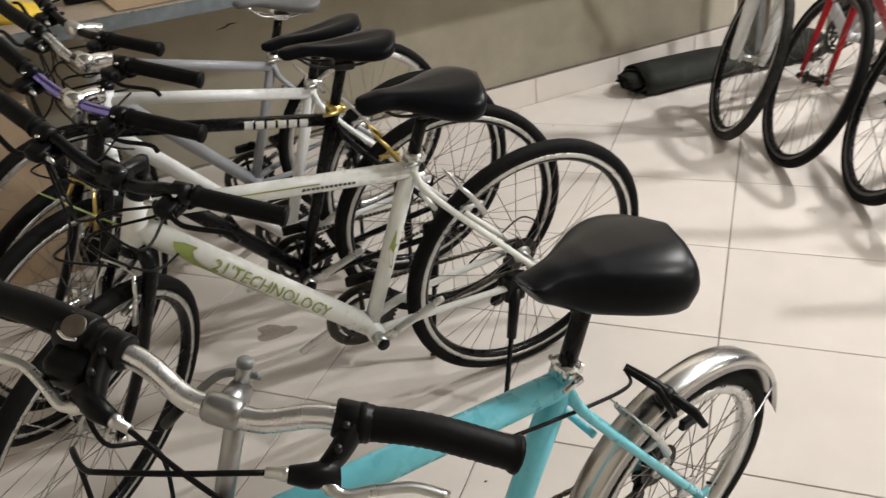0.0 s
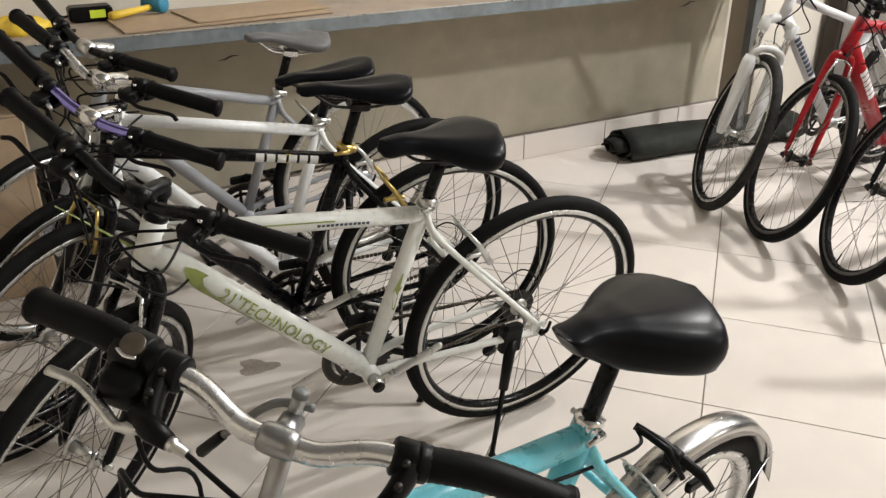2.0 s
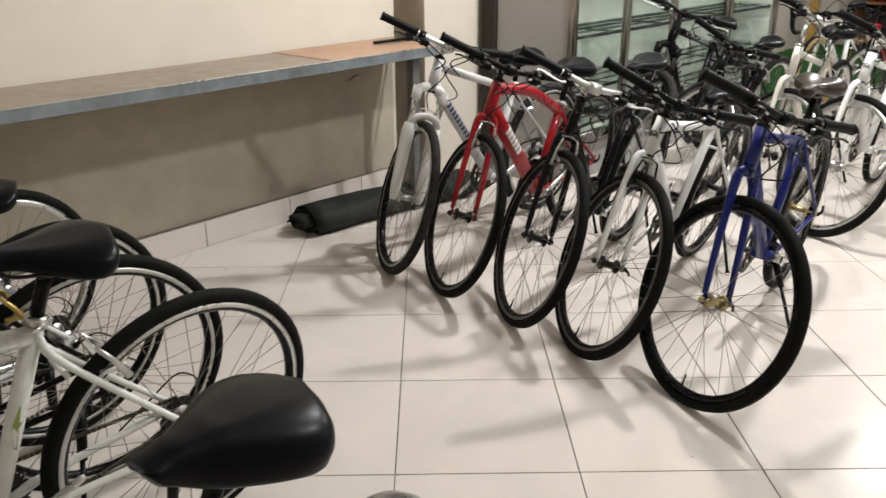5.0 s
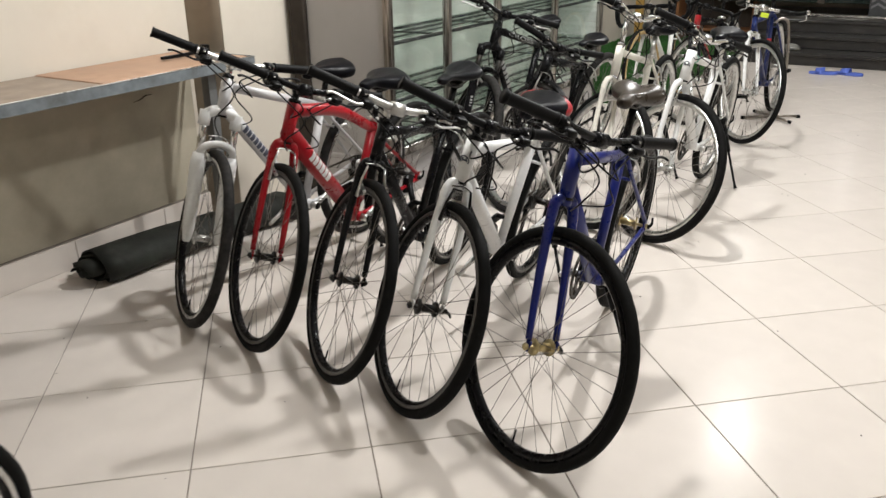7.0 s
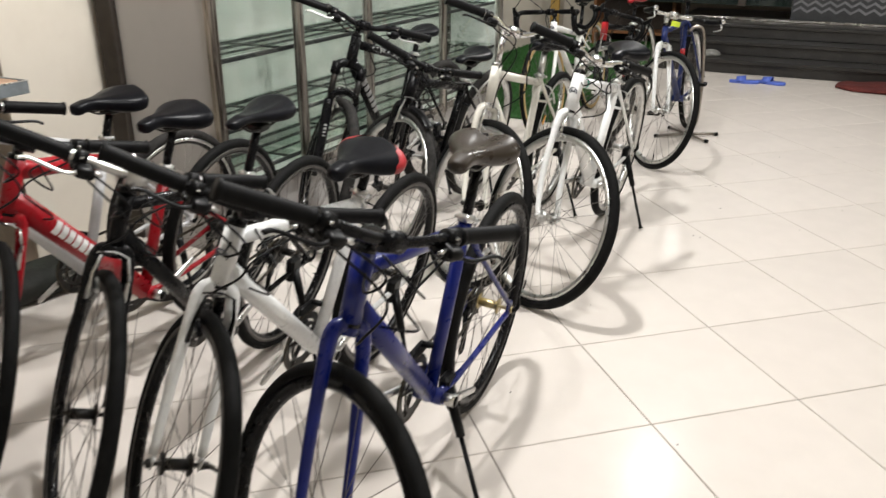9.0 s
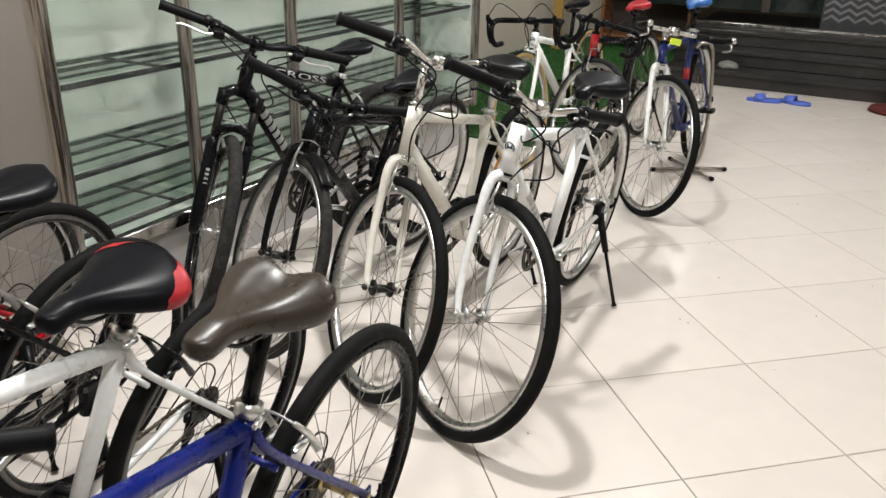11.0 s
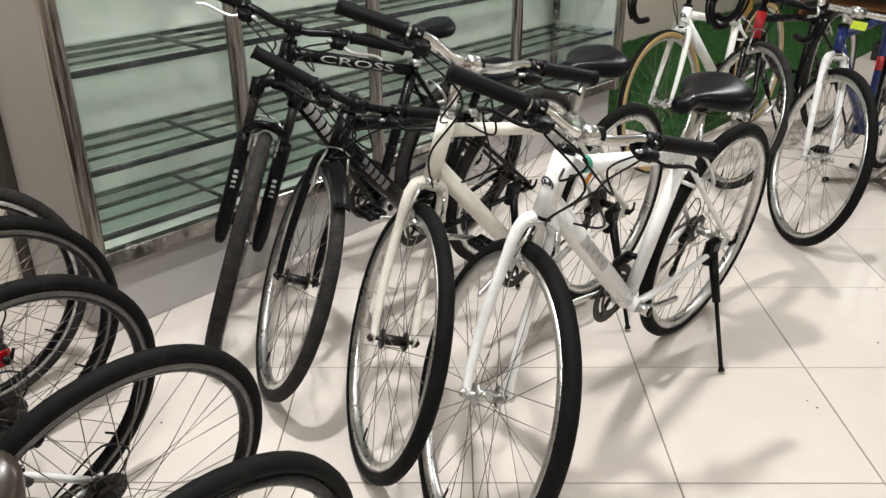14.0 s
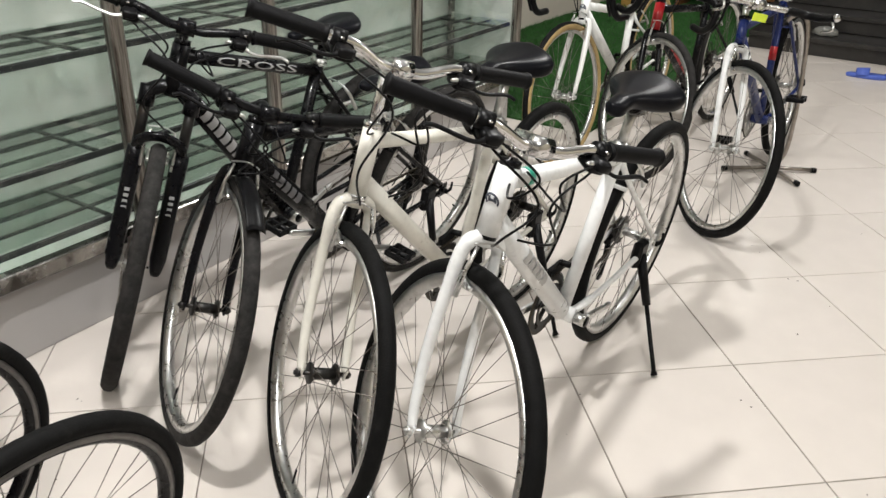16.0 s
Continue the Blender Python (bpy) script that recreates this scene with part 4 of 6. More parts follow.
    s.tube(arc([htop + HEAD * (p["sq"] - 0.012), htop + HEAD * (p["sq"] + 0.004) + RAKE * 0.012, bc], 4), [0.0165] * 4 + [0.0145] * 5, 12)
    s.disc(htop + HEAD * (p["sq"] + 0.006), 0.012, 0.014, 12, "z").disc(bc, 0.021, 0.045, 16)
    if spec.get("tall_quill"):
        tip = htop + HEAD * (p["sq"] + 0.03)
        s = Shape().tube([htop, htop + HEAD * (p["sq"] + 0.005)], 0.0108, 14).tube([htop + HEAD * p["sq"], tip], 0.0078, 12)
        part("stem_bolt", Shape().tube([tip - HEAD * 0.002, tip + HEAD * 0.0035, tip + HEAD * 0.0055], [0.0085, 0.0085, 0.007], 12), LEGGREY, root, "dull grey bolt head", m=steer)
        s.tube([htop + HEAD * p["sq"], bc], [0.013, 0.013], 12)
        s.tube([bc + Y * 0.019, bc + Y * 0.0155, bc + Y * 0.008, bc - Y * 0.008, bc - Y * 0.0155, bc - Y * 0.019], [0.0116, 0.0145, 0.0155, 0.0155, 0.0145, 0.0116], 16)
        qr = Shape().tube(arc([tip + Vector((0, 0.016, -0.012)), tip + Vector((0, -0.008, -0.016)), tip + Vector((0, -0.028, -0.03)), tip + Vector((0, -0.052, -0.068)), tip + Vector((0, -0.078, -0.113))], 6), 0.0045, 8)
        lever_ob = part("stem_lever", qr, LEGGREY, root, "dull grey quick-release lever with black tip", m=steer)
        part("lever_tip", Shape().tube([tip + Vector((0, -0.07, -0.099)), tip + Vector((0, -0.072, -0.102)), tip + Vector((0, -0.092, -0.14)), tip + Vector((0, -0.0936, -0.1426))], [0.005, 0.0062, 0.0068, 0.005], 8), PLASTIC, lever_ob)
    part("stem", s, spec.get("stem", ALLOY), root, m=steer)
    kind = spec.get("bar", "flat")
    path, half = handlebar_path(kind, bc, p["bw"], p["rise"])
    bar_ob = part("handlebar", Shape().tube(path, 0.0115, 10), spec.get("bar_mat", BLACKP), root, m=steer)
    for sg in (1, -1):
        side = [Vector((q.x, sg * q.y, q.z)) for q in half]
        ln, cut = 0.0, len(side) - 2
        want = {"drop": 0.38, "bullhorn": 0.2}.get(kind, 0.13)
        while cut > 0 and ln < want:
            ln += (side[cut + 1] - side[cut]).length
            cut -= 1
        gp = side[cut:]
        end = gp[-1] + (gp[-1] - gp[-2]).normalized() * 0.008
        dirn = (gp[-1] - gp[0]).normalized()
        g = Shape()
        if kind in ("drop", "bullhorn"):
            g.tube(gp, 0.0155, 10)
        else:
            ks = [0.0]
            for q0, q1 in zip(gp, gp[1:]):
                ks.append(ks[-1] + (q1 - q0).length)
            pts, rad, n = [], [], 36
            for k in range(n + 1):
                t = k / n
                s_at = t * (ks[-1] + 0.008)
                e = max(i_ for i_ in range(len(gp) - 1) if ks[i_] <= s_at)
                pts.append(gp[e] + (gp[e + 1] - gp[e]).normalized() * (s_at - ks[e]))
                rad.append(0.0192 if t < 0.05 or t > 0.96 else 0.0163 + (0.0006 if k % 2 else 0.0))
            g.tube(pts, rad, 12)
        part("grip" if kind not in ("drop", "bullhorn") else "bar_tape", g, spec.get("grip", GRIP), bar_ob)
        lev = Shape()
        if kind == "bullhorn":
            tipd = (gp[-1] - gp[-2]).normalized()
            part("bar_end", Shape().tube([gp[-1], gp[-1] + tipd * 0.012], [0.016, 0.012], 12), CHROME, bar_ob, "bright bar end cap")
            part("brake_lever", Shape().tube(arc([gp[-3], gp[-3] + Vector((0.03, 0, -0.035)), gp[-3] + Vector((-0.03, 0, -0.06))], 4), 0.005, 8), ALLOY, bar_ob)
        elif kind == "drop":
            hood = min(side, key=lambda q: (q - (bc + Vector((0.07, sg * 0.203, -0.015)))).length)
            lev.tube(arc([hood, hood + Vector((0.05, 0, 0.03)), hood + Vector((0.055, 0, 0.055))], 4), [0.015] * 5 + [0.011] * 4, 10)
            lev.tube(arc([hood + Vector((0.055, 0, 0.03)), hood + Vector((0.06, 0, -0.04)), hood + Vector((0.035, 0, -0.1))], 5), 0.006, 8)
            part("brake_lever", lev, PLASTIC, bar_ob)
        else:
            c = gp[0] - dirn * 0.022
            fwd = Vector((1, 0, -0.45)).normalized()
            if spec.get("city_levers"):
                city_lever(bar_ob, gp[0] - dirn * 0.004, dirn, sg, a0 + HEAD * (rimr + 0.09) + RAKE * 0.05)
                continue
            body = Shape().tube([c - dirn * 0.014, c + dirn * 0.014], 0.018, 14)
            body.blob(c + fwd * 0.03 - dirn * 0.008, (0.042, 0.034, 0.022), power=0.5).blob(c - Vector((-0.008, 0, 0.024)) - dirn * 0.012, (0.056, 0.044, 0.02), power=0.5)
            body.tube([c + fwd * 0.03 - dirn * 0.03, c + fwd * 0.034 + dirn * 0.012], 0.0085, 8)
            body.blob(c - Vector((0.02, 0, 0.03)) + dirn * 0.01, (0.05, 0.014, 0.012), power=0.8)
            part("shifter", body, PLASTIC, bar_ob)
            lev.tube(arc([c + fwd * 0.03 - dirn * 0.01, c + fwd * 0.055 + dirn * 0.03, c + fwd * 0.05 + dirn * 0.1, c + fwd * 0.06 + dirn * 0.125], 5), [0.008] * 3 + [0.0038] * 13, 8, flat=1.4)
            part("brake_lever", lev, spec.get("lever", PLASTIC), bar_ob)
            part("cable_adjuster", Shape().tube([c + fwd * 0.03 - dirn * 0.022, c + fwd * 0.03 - dirn * 0.034, c + fwd * 0.031 - dirn * 0.046], [0.006, 0.0052, 0.0035], 8), ALLOY, bar_ob)
            part("clamp_bolt", Shape().disc(c - Vector((0.0, 0, 0.019)), 0.0042, 0.006, 8, "z").tube([c + fwd * 0.02 + Vector((0, 0, 0.014)), c + fwd * 0.02 + Vector((0, 0, 0.019))], 0.0045, 8), CHROME, bar_ob)
            # cables loop forward of the head tube
            swing = steer.inverted()
            goal = swing @ (tt0 + Vector((-0.06, sg * 0.014, 0.005)))
            c0 = c + fwd * 0.03 - dirn * 0.02
            cab = Shape().tube(arc([c0, c0 + fwd * 0.03 - dirn * 0.09 + Vector((0, 0, -0.02)), (c0 + goal) / 2 + Vector((0.07, 0, -0.05)), goal], 8), 0.0026, 6)
            part("brake_cable", cab, PLASTIC, bar_ob)
            goal2 = swing @ (dt0 + (dt1 - dt0) * 0.2 + Y * (-sg * 0.02)) if sg > 0 else a0 + HEAD * (rimr + 0.08) + RAKE * 0.03
            cab = Shape().tube(arc([c0 - Vector((0, 0, 0.02)), c0 + fwd * 0.05 - dirn * 0.1 + Vector((0, 0, -0.05)), (c0 + goal2) / 2 + Vector((0.08, 0, -0.04)), goal2], 8), 0.0026, 6)
            part("shift_cable", cab, PLASTIC, bar_ob)
    if kind == "drop":
        for sg in (1, -1):
            c0 = bc + Vector((0.12, sg * 0.2, 0.04))
            cab = Shape().tube(arc([c0, c0 + Vector((0.0, -sg * 0.08, 0.06)), htop + Vector((0.12, 0, 0.06)), hbot + RAKE * 0.05], 8), 0.0026, 6)
            part("brake_cable", cab, PLASTIC, bar_ob)

    # seat
    part("seat_post", Shape().tube([clamp - SEAT * 0.03, top + SEAT * 0.004], 0.0132, 12), spec.get("post", BLACKP), root)
    sc_ = Shape().disc((0, 0, 0), 0.0205, 0.02, 16, "z").tube([(0, 0.03, 0), (0, -0.03, 0)], 0.005, 8).tube([(0, 0.03, 0), (0.035, 0.036, -0.008)], [0.006, 0.004], 8).box((-0.02, 0, 0), (0.014, 0.024, 0.018), bevel=0.003)
    part("seat_clamp", sc_, spec.get("seat_clamp", ALLOY), root, m=Matrix.Translation(clamp - SEAT * 0.004) @ Matrix.Rotation(-(math.pi / 2 - SA), 4, "Y"))
    sad, sections = saddle_parts(root, top + Vector((spec.get("saddle_shift", 0.0), 0, 0)), spec.get("saddle", "sport"), spec.get("saddle_mat", LEATHER), spec.get("tilt", 0))
    if spec.get("saddle_patch"):
        for lo_, hi_ in ((-5, 5), (11, 21)):
            rows = []
            for i_ in range(18, 27):
                sec = sections[i_]
                mid = sum(sec, Vector()) / len(sec)
                squeeze = max(0.0, (22 - i_) / 5)
                row = []
                for q_ in range(11):
                    kf = (lo_ + hi_) / 2 + (q_ / 10 - 0.5) * (hi_ - lo_) * (1 - squeeze)
                    k0, fr = int(math.floor(kf)), kf - math.floor(kf)
                    pt_ = sec[k0 % 32] * (1 - fr) + sec[(k0 + 1) % 32] * fr
                    row.append(mid + (pt_ - mid) * 1.025 + Vector((-0.001, 0, 0)))
                rows.append(row)
            pt = Shape()
            pt.add([q for row in rows for q in row], [(a * 11 + k, a * 11 + k + 1, a * 11 + k + 12, a * 11 + k + 11) for a in range(8) for k in range(10)])
            part("side_panel", pt, spec["saddle_patch"], sad, "red vinyl corner panel")

    # extras
    if spec.get("kick", True):
        inv = root.matrix_world.inverted()
        f2, l2 = Vector((math.cos(radians(p["phi"])), math.sin(radians(p["phi"])), 0)), Vector((-math.sin(radians(p["phi"])), math.cos(radians(p["phi"])), 0))
        kf, kl = spec.get("kick_at", (0.15, 0.22))
        tip = inv @ (Vector((p["x"], p["y"], 0.008)) + f2 * kf + l2 * kl)
        topk = rh + Vector((0.075, 0.062, -0.01)) if not spec.get("kick_mid") else bb + Vector((-0.06, 0.03, -0.01))
        k = Shape().tube([topk, topk + (tip - topk) * 0.42], [0.015, 0.012], 10).box(topk + Vector((0, -0.006, 0)), (0.058, 0.03, 0.085), bevel=0.008)
        kick = part("kickstand", k, PLASTIC, root)
        part("kickstand_leg", Shape().tube([topk + (tip - topk) * 0.38, tip + (topk - tip) * 0.04, tip], [0.0065, 0.0065, 0.011], 8), spec.get("kick_mat", PLASTIC), kick)
    if spec.get("guard"):
        g = Shape().ring([(r + 0.006, 0.031), (r + 0.021, 0.022), (r + 0.026, 0), (r + 0.021, -0.022), (r + 0.006, -0.031), (r + 0.008, -0.031), (r + 0.0245, 0)], 40, True, radians(-12), radians(172))
        guard = part("mudguard", g, spec["guard"], root, "polished rear mudguard", m=Matrix.Translation(rh))
        for tint, w0, w1 in ((BLUE_INK, 4, 15), (YELLOW, 16, 22)):
            band = Shape().ring([(r + 0.0275, 0.016), (r + 0.0285, 0.0), (r + 0.0275, -0.016), (r + 0.0265, 0.0)], 8, True, radians(w0), radians(w1))
            part("sticker", band, tint, guard, "printed band on the mudguard")
        st_ = Shape()
        for sg in (1, -1):
            st_.tube([rh + Y * (sg * 0.066), rh + Vector((-(r + 0.014) * 0.86, sg * 0.03, (r + 0.014) * 0.5))], 0.002, 6)
        part("mudguard_stay", st_, CHROME, root)
        calr = rh + Vector((0.085, 0.0, r + 0.02))
        cal = Shape().tube([calr + Vector((0.022, -0.05, 0.028)), calr + Vector((0.0, 0.0, 0.012)), calr + Vector((-0.02, 0.062, -0.012)), calr + Vector((-0.026, 0.082, -0.03))], [0.007, 0.0095, 0.0085, 0.006], 10)
        cal.tube([calr + Vector((0.03, -0.04, 0.034)), calr + Vector((0.012, 0.012, 0.02)), calr + Vector((0.004, 0.046, -0.02))], [0.005, 0.0065, 0.005], 8)
        cal.blob(calr + Vector((-0.004, 0.016, 0.0)), (0.026, 0.03, 0.03), power=0.6).box(calr + Vector((-0.03, 0.05, -0.045)), (0.045, 0.012, 0.02), bevel=0.003)
        cal.tube(arc([calr + Vector((0.026, -0.045, 0.03)), calr + Vector((0.06, -0.01, 0.034)), tt1 + Vector((0.03, 0.026, -0.03)), tt0 + (tt1 - tt0) * 0.62 + Vector((0, 0.022, -0.02))], 7), 0.003, 6)
        part("caliper", cal, PLASTIC, root, "black caliper brake across the tyre")
    if spec.get("front_guard"):
        g = Shape().ring([(r + 0.006, 0.024), (r + 0.018, 0.014), (r + 0.021, 0), (r + 0.018, -0.014), (r + 0.006, -0.024), (r + 0.008, -0.024), (r + 0.019, 0)], 12, True, radians(76), radians(108))
        part("front_mudguard", g, PLASTIC, root, m=steer @ Matrix.Translation(fh))
    if spec.get("tag"):
        part("tag", Shape().box(hbot + Vector((0.03, 0.02, 0.12)), (0.004, 0.06, 0.03), bevel=0.001), HIVIS, bar_ob, "yellow-green paper tag")
    if spec.get("spoke_reflectors"):
        part("spoke_reflector", Shape().box((0.16, 0, 0.14), (0.05, 0.008, 0.018), m=Matrix.Rotation(radians(45), 3, "Y"), bevel=0.003), AMBER, rear)
    if spec.get("bell"):
        part("bell", Shape().disc(bc + Vector((-0.01, -0.17, 0.03)), 0.02, 0.02, 18, "z", 0.012), DARKSTEEL, bar_ob)
    return root


# ---- room ----
def wall_box(name, u0, u1, v0, v1, z0, z1, material, label, category="wall", kind="structure", bevel=0.0):
    s = Shape().box(((u0 + u1) / 2, (v0 + v1) / 2, (z0 + z1) / 2), (u1 - u0, v1 - v0, z1 - z0), bevel=bevel)
    return solid(name, s, material, label, category, kind, ROOM)


U0, U1, V0, V1, V2 = -3.4, 10.4, -4.6, 1.94, 2.3
floor = solid("floor", Shape().box(((U0 + U1) / 2, (V0 + V2) / 2, -0.06), (U1 - U0 + 0.4, V2 - V0 + 0.4, 0.112)), GROUT, "cream polished tile floor with dark joints laid diagonally", "floor", "structure", ROOM)
wall_box("wall_bench", U0, 3.2, V1, V1 + 0.2, 0, CEIL, WALLPAINT, "cream painted wall behind the workbench")
wall_box("wall_back", 3.2, U1, V2, V2 + 0.2, 0, CEIL, WALLPAINT, "pale cream wall beyond the glass cabinet")
# left and front walls are unseen additions; the front one is darker against bounce
wall_box("wall_left", U0 - 0.2, U0, V0 - 0.2, V1 + 0.2, 0, CEIL, WALLPAINT, "unseen plain cream side wall added to close the room")
wall_box("wall_front", U0 - 0.2, U1 + 0.2, V0 - 0.2, V0, 0, CEIL, DADO, "unseen grey-beige wall added behind the walkway to close the room")
wall_box("wall_end", U1, U1 + 0.2, V0, V2 + 0.2, 0, CEIL, WALLPAINT, "plain end wall above the dark steps")
# unseen ceiling, added to close the room and darkened against bounce light
wall_box("ceiling", U0 - 0.2, U1 + 0.2, V0 - 0.2, V2 + 0.2, CEIL, CEIL + 0.12, CEILM, "plain unseen grey ceiling, kept dark to cut bounce light", "ceiling")
dado = wall_box("dado", U0, 1.98, V1 - 0.02, V1 - 0.002, 0.128, 0.8, DADO, "worn grey-beige board under the bench", "panel")
sk = wall_box("baseboard", U0, 2.0, V1 - 0.035, V1 - 0.003, 0.0, 0.126, GROUT, "cream tile baseboard with joints", "baseboard")
skm = Shape().box((0, 0, 0), (0.498, 0.012, 0.122), bevel=0.0015).mesh("tile", TILE)
for k in range(10):
    uu = -3.082 + 0.502 * k
    part("tile", skm, None, sk, m=Matrix.Translation((uu, V1 - 0.04, 0.062)))
part("tile", Shape().box((1.8435, V1 - 0.04, 0.062), (0.309, 0.012, 0.122), bevel=0.0015), TILE, sk)
VF = 1.79
# this strip paints the shade on the face where the wall steps out
strip = [[Vector((2.02, V1 - 0.001, z)), Vector((2.092, VF, z)), Vector((2.104, VF, z)), Vector((2.104, V1 - 0.001, z))] for z in (0.0, CEIL)]
solid("pilaster", Shape().loft(strip), RETURN_SHADE, "tan strip painting the shaded side face where the cream wall steps out", "pilaster", "structure", ROOM)
wall_box("dark_post", 2.566, 2.606, 1.662, 1.757, 0.0, CEIL, DARKWOOD, "dark brown timber post", "post", bevel=0.004)
wall_box("wall_return", 3.2, 3.26, V1 + 0.2, V2, 0.0, CEIL, WALLPAINT, "cream return wall beside the cabinet")
wall_box("wall_infill", 2.106, 3.2, VF, V1 - 0.002, 0.0, CEIL, WALLPAINT, "cream wall strip beside the shaded side face")

def scuff(u, z, length, rise):
    """A short dark gouge in the board under the bench."""
    pts = arc([(u - length / 2, V1 - 0.0204, z), (u - length * 0.1, V1 - 0.0204, z + rise * 0.4), (u + length * 0.15, V1 - 0.0204, z + rise), (u + length / 2, V1 - 0.0204, z + rise * 0.9)], 5)
    n_ = len(pts)
    part("scuff", Shape().tube(pts, [0.0006 + 0.0028 * math.sin(math.pi * k / (n_ - 1)) for k in range(n_)], 6), DARKWOOD, dado, "dark gouge in the board", m=dado.matrix_world.inverted() @ ROOM)


scuff(-0.71, 0.64, 0.085, 0.014)
scuff(1.68, 0.655, 0.11, 0.02)
# workbench
bench = thing("workbench", ROOM @ Matrix.Translation((0, 0, 0)), "long plywood workbench on blue-grey steel angle frame along the wall", "workbench")
BZ, BF = 0.85, 1.47
part("worktop", Shape().box((-0.8957, (BF + V1) / 2, BZ - 0.012), (4.109, V1 - BF - 0.04, 0.02), bevel=0.003), BENCHTOP, bench)
part("worktop", Shape().box((1.555, (BF + V1) / 2, BZ - 0.009), (0.79, V1 - BF - 0.045, 0.022), bevel=0.003), BENCHTOP2, bench, "newer orange plywood board")
part("front_rail", Shape().box((-0.5, BF, BZ - 0.023), (4.94, 0.006, 0.046), bevel=0.0015).box((-0.5, BF + 0.016, BZ - 0.026), (4.94, 0.03, 0.005), bevel=0.001), GALV, bench)
# thin bright strip put in as the highlight on the rail's top edge
part("rail_edge_highlight", Shape().box((-0.5, BF - 0.0015, BZ + 0.0005), (4.94, 0.006, 0.004), bevel=0.001), ALLOY, bench, "bright alloy strip standing for the highlight along the rail edge")
part("end_rail", Shape().box((1.972, (BF + V1) / 2, BZ - 0.023), (0.006, V1 - BF - 0.03, 0.046), bevel=0.0015), GALV, bench)
for uu in (-2.6, 1.74):
    for vv in (BF + 0.05,):
        leg = Shape().box((uu, vv, (BZ - 0.03) / 2), (0.045, 0.005, BZ - 0.03)).box((uu - 0.02, vv + 0.02, (BZ - 0.03) / 2), (0.005, 0.04, BZ - 0.03))
        part("leg", leg, LEGGREY, bench)
solid("cardboard_sheet", Shape().box((0, 0, 0.003), (0.72, 0.3, 0.005), bevel=0.0008).box((0.12, 0.02, 0.0095), (0.5, 0.26, 0.005), m=Matrix.Rotation(0.08, 3, "Z"), bevel=0.001), CARD, "torn corrugated cardboard sheets on the bench", "cardboard", m=ROOM @ Matrix.Translation((-0.78, 1.68, BZ)) @ Matrix.Rotation(0.05, 4, "Z"))


def hammer(m):
    h = thing("rubber_mallet", m, "yellow-handled mallet with teal-blue head on the bench", "hammer")
    part("handle", Shape().tube([(0, 0, 0.02), (0.1, 0, 0.02), (0.2, 0, 0.02), (0.26, 0, 0.02)], [0.017, 0.014, 0.012, 0.012], 10), YELLOW, h)
    part("head", Shape().tube([(0.25, -0.05, 0.03), (0.25, -0.045, 0.03), (0.25, 0.045, 0.03), (0.25, 0.05, 0.03)], [0.026, 0.034, 0.034, 0.026], 14), TEALBLUE, h)
    return h


hammer(ROOM @ Matrix.Translation((-1.14, 1.69, BZ + 0.012)) @ Matrix.Rotation(radians(38), 4, "Z") @ Matrix.Scale(0.85, 4))
box_ = thing("power_adapter", ROOM @ Matrix.Translation((-1.19, 1.815, BZ)), "black power adapter with a yellow label and cable on the bench", "adapter")
part("casing", Shape().box((0, 0, 0.025), (0.14, 0.08, 0.05), bevel=0.008), PLASTIC, box_)
part("sticker", Shape().box((0.02, -0.041, 0.026), (0.05, 0.002, 0.026)), HIVIS, box_, "yellow label")
part("cable", Shape().tube(arc([(-0.07, 0, 0.02), (-0.16, -0.03, 0.006), (-0.12, -0.12, 0.006), (-0.25, -0.1, 0.006), (-0.32, -0.02, 0.006)], 8), 0.004, 6), PLASTIC, box_)
solid("yellow_cloth", Shape().loft([[Vector((0.1 * s_ * math.cos(a), 0.07 * s_ * math.sin(a) * (1 + 0.3 * math.sin(3 * a)), z + 0.008 * math.sin(5 * a + z * 90))) for a in [k / 20 * 6.2832 for k in range(20)]] for s_, z in ((1, 0.002), (0.95, 0.02), (0.7, 0.035), (0.3, 0.045), (0.05, 0.047))]), YELLOW, "crumpled yellow cloth on the bench", "cloth", m=ROOM @ Matrix.Translation((-1.42, 1.72, BZ)))
tp = thing("bar_clamp", ROOM @ Matrix.Translation((1.86, 1.72, BZ)), "black bar clamp lying on the plywood bench", "tool")
part("bar", Shape().box((-0.08, 0, 0.015), (0.26, 0.02, 0.014), bevel=0.003).box((0.05, 0, 0.022), (0.03, 0.04, 0.045), bevel=0.004), PLASTIC, tp)

carton = thing("carton", ROOM @ Matrix.Translation((-1.86, 1.7, 0)), "brown corrugated cardboard carton on the floor under the bench", "box")
part("body", Shape().box((0, 0, 0.31), (0.78, 0.28, 0.62), bevel=0.006), CARD, carton)
for sg in (1, -1):
    part("flap", Shape().box((0, sg * 0.072, 0.6235), (0.774, 0.135, 0.005), bevel=0.001), CARD, carton)
part("tape", Shape().box((0, -0.1412, 0.31), (0.06, 0.0015, 0.6)), GUMWALL, carton, "tan packing tape")
crate = thing("plastic_crate", ROOM @ Matrix.Translation((-1.35, 1.71, 0)), "black plastic crate on the floor under the bench", "crate")
part("body", Shape().box((0, 0, 0.19), (0.2, 0.26, 0.38), bevel=0.008), PLASTIC, crate)
part("rim", Shape().box((0, -0.133, 0.37), (0.22, 0.012, 0.035), bevel=0.003).box((0.103, 0, 0.37), (0.012, 0.27, 0.035), bevel=0.003).box((-0.103, 0, 0.37), (0.012, 0.27, 0.035), bevel=0.003), PLASTIC, crate)

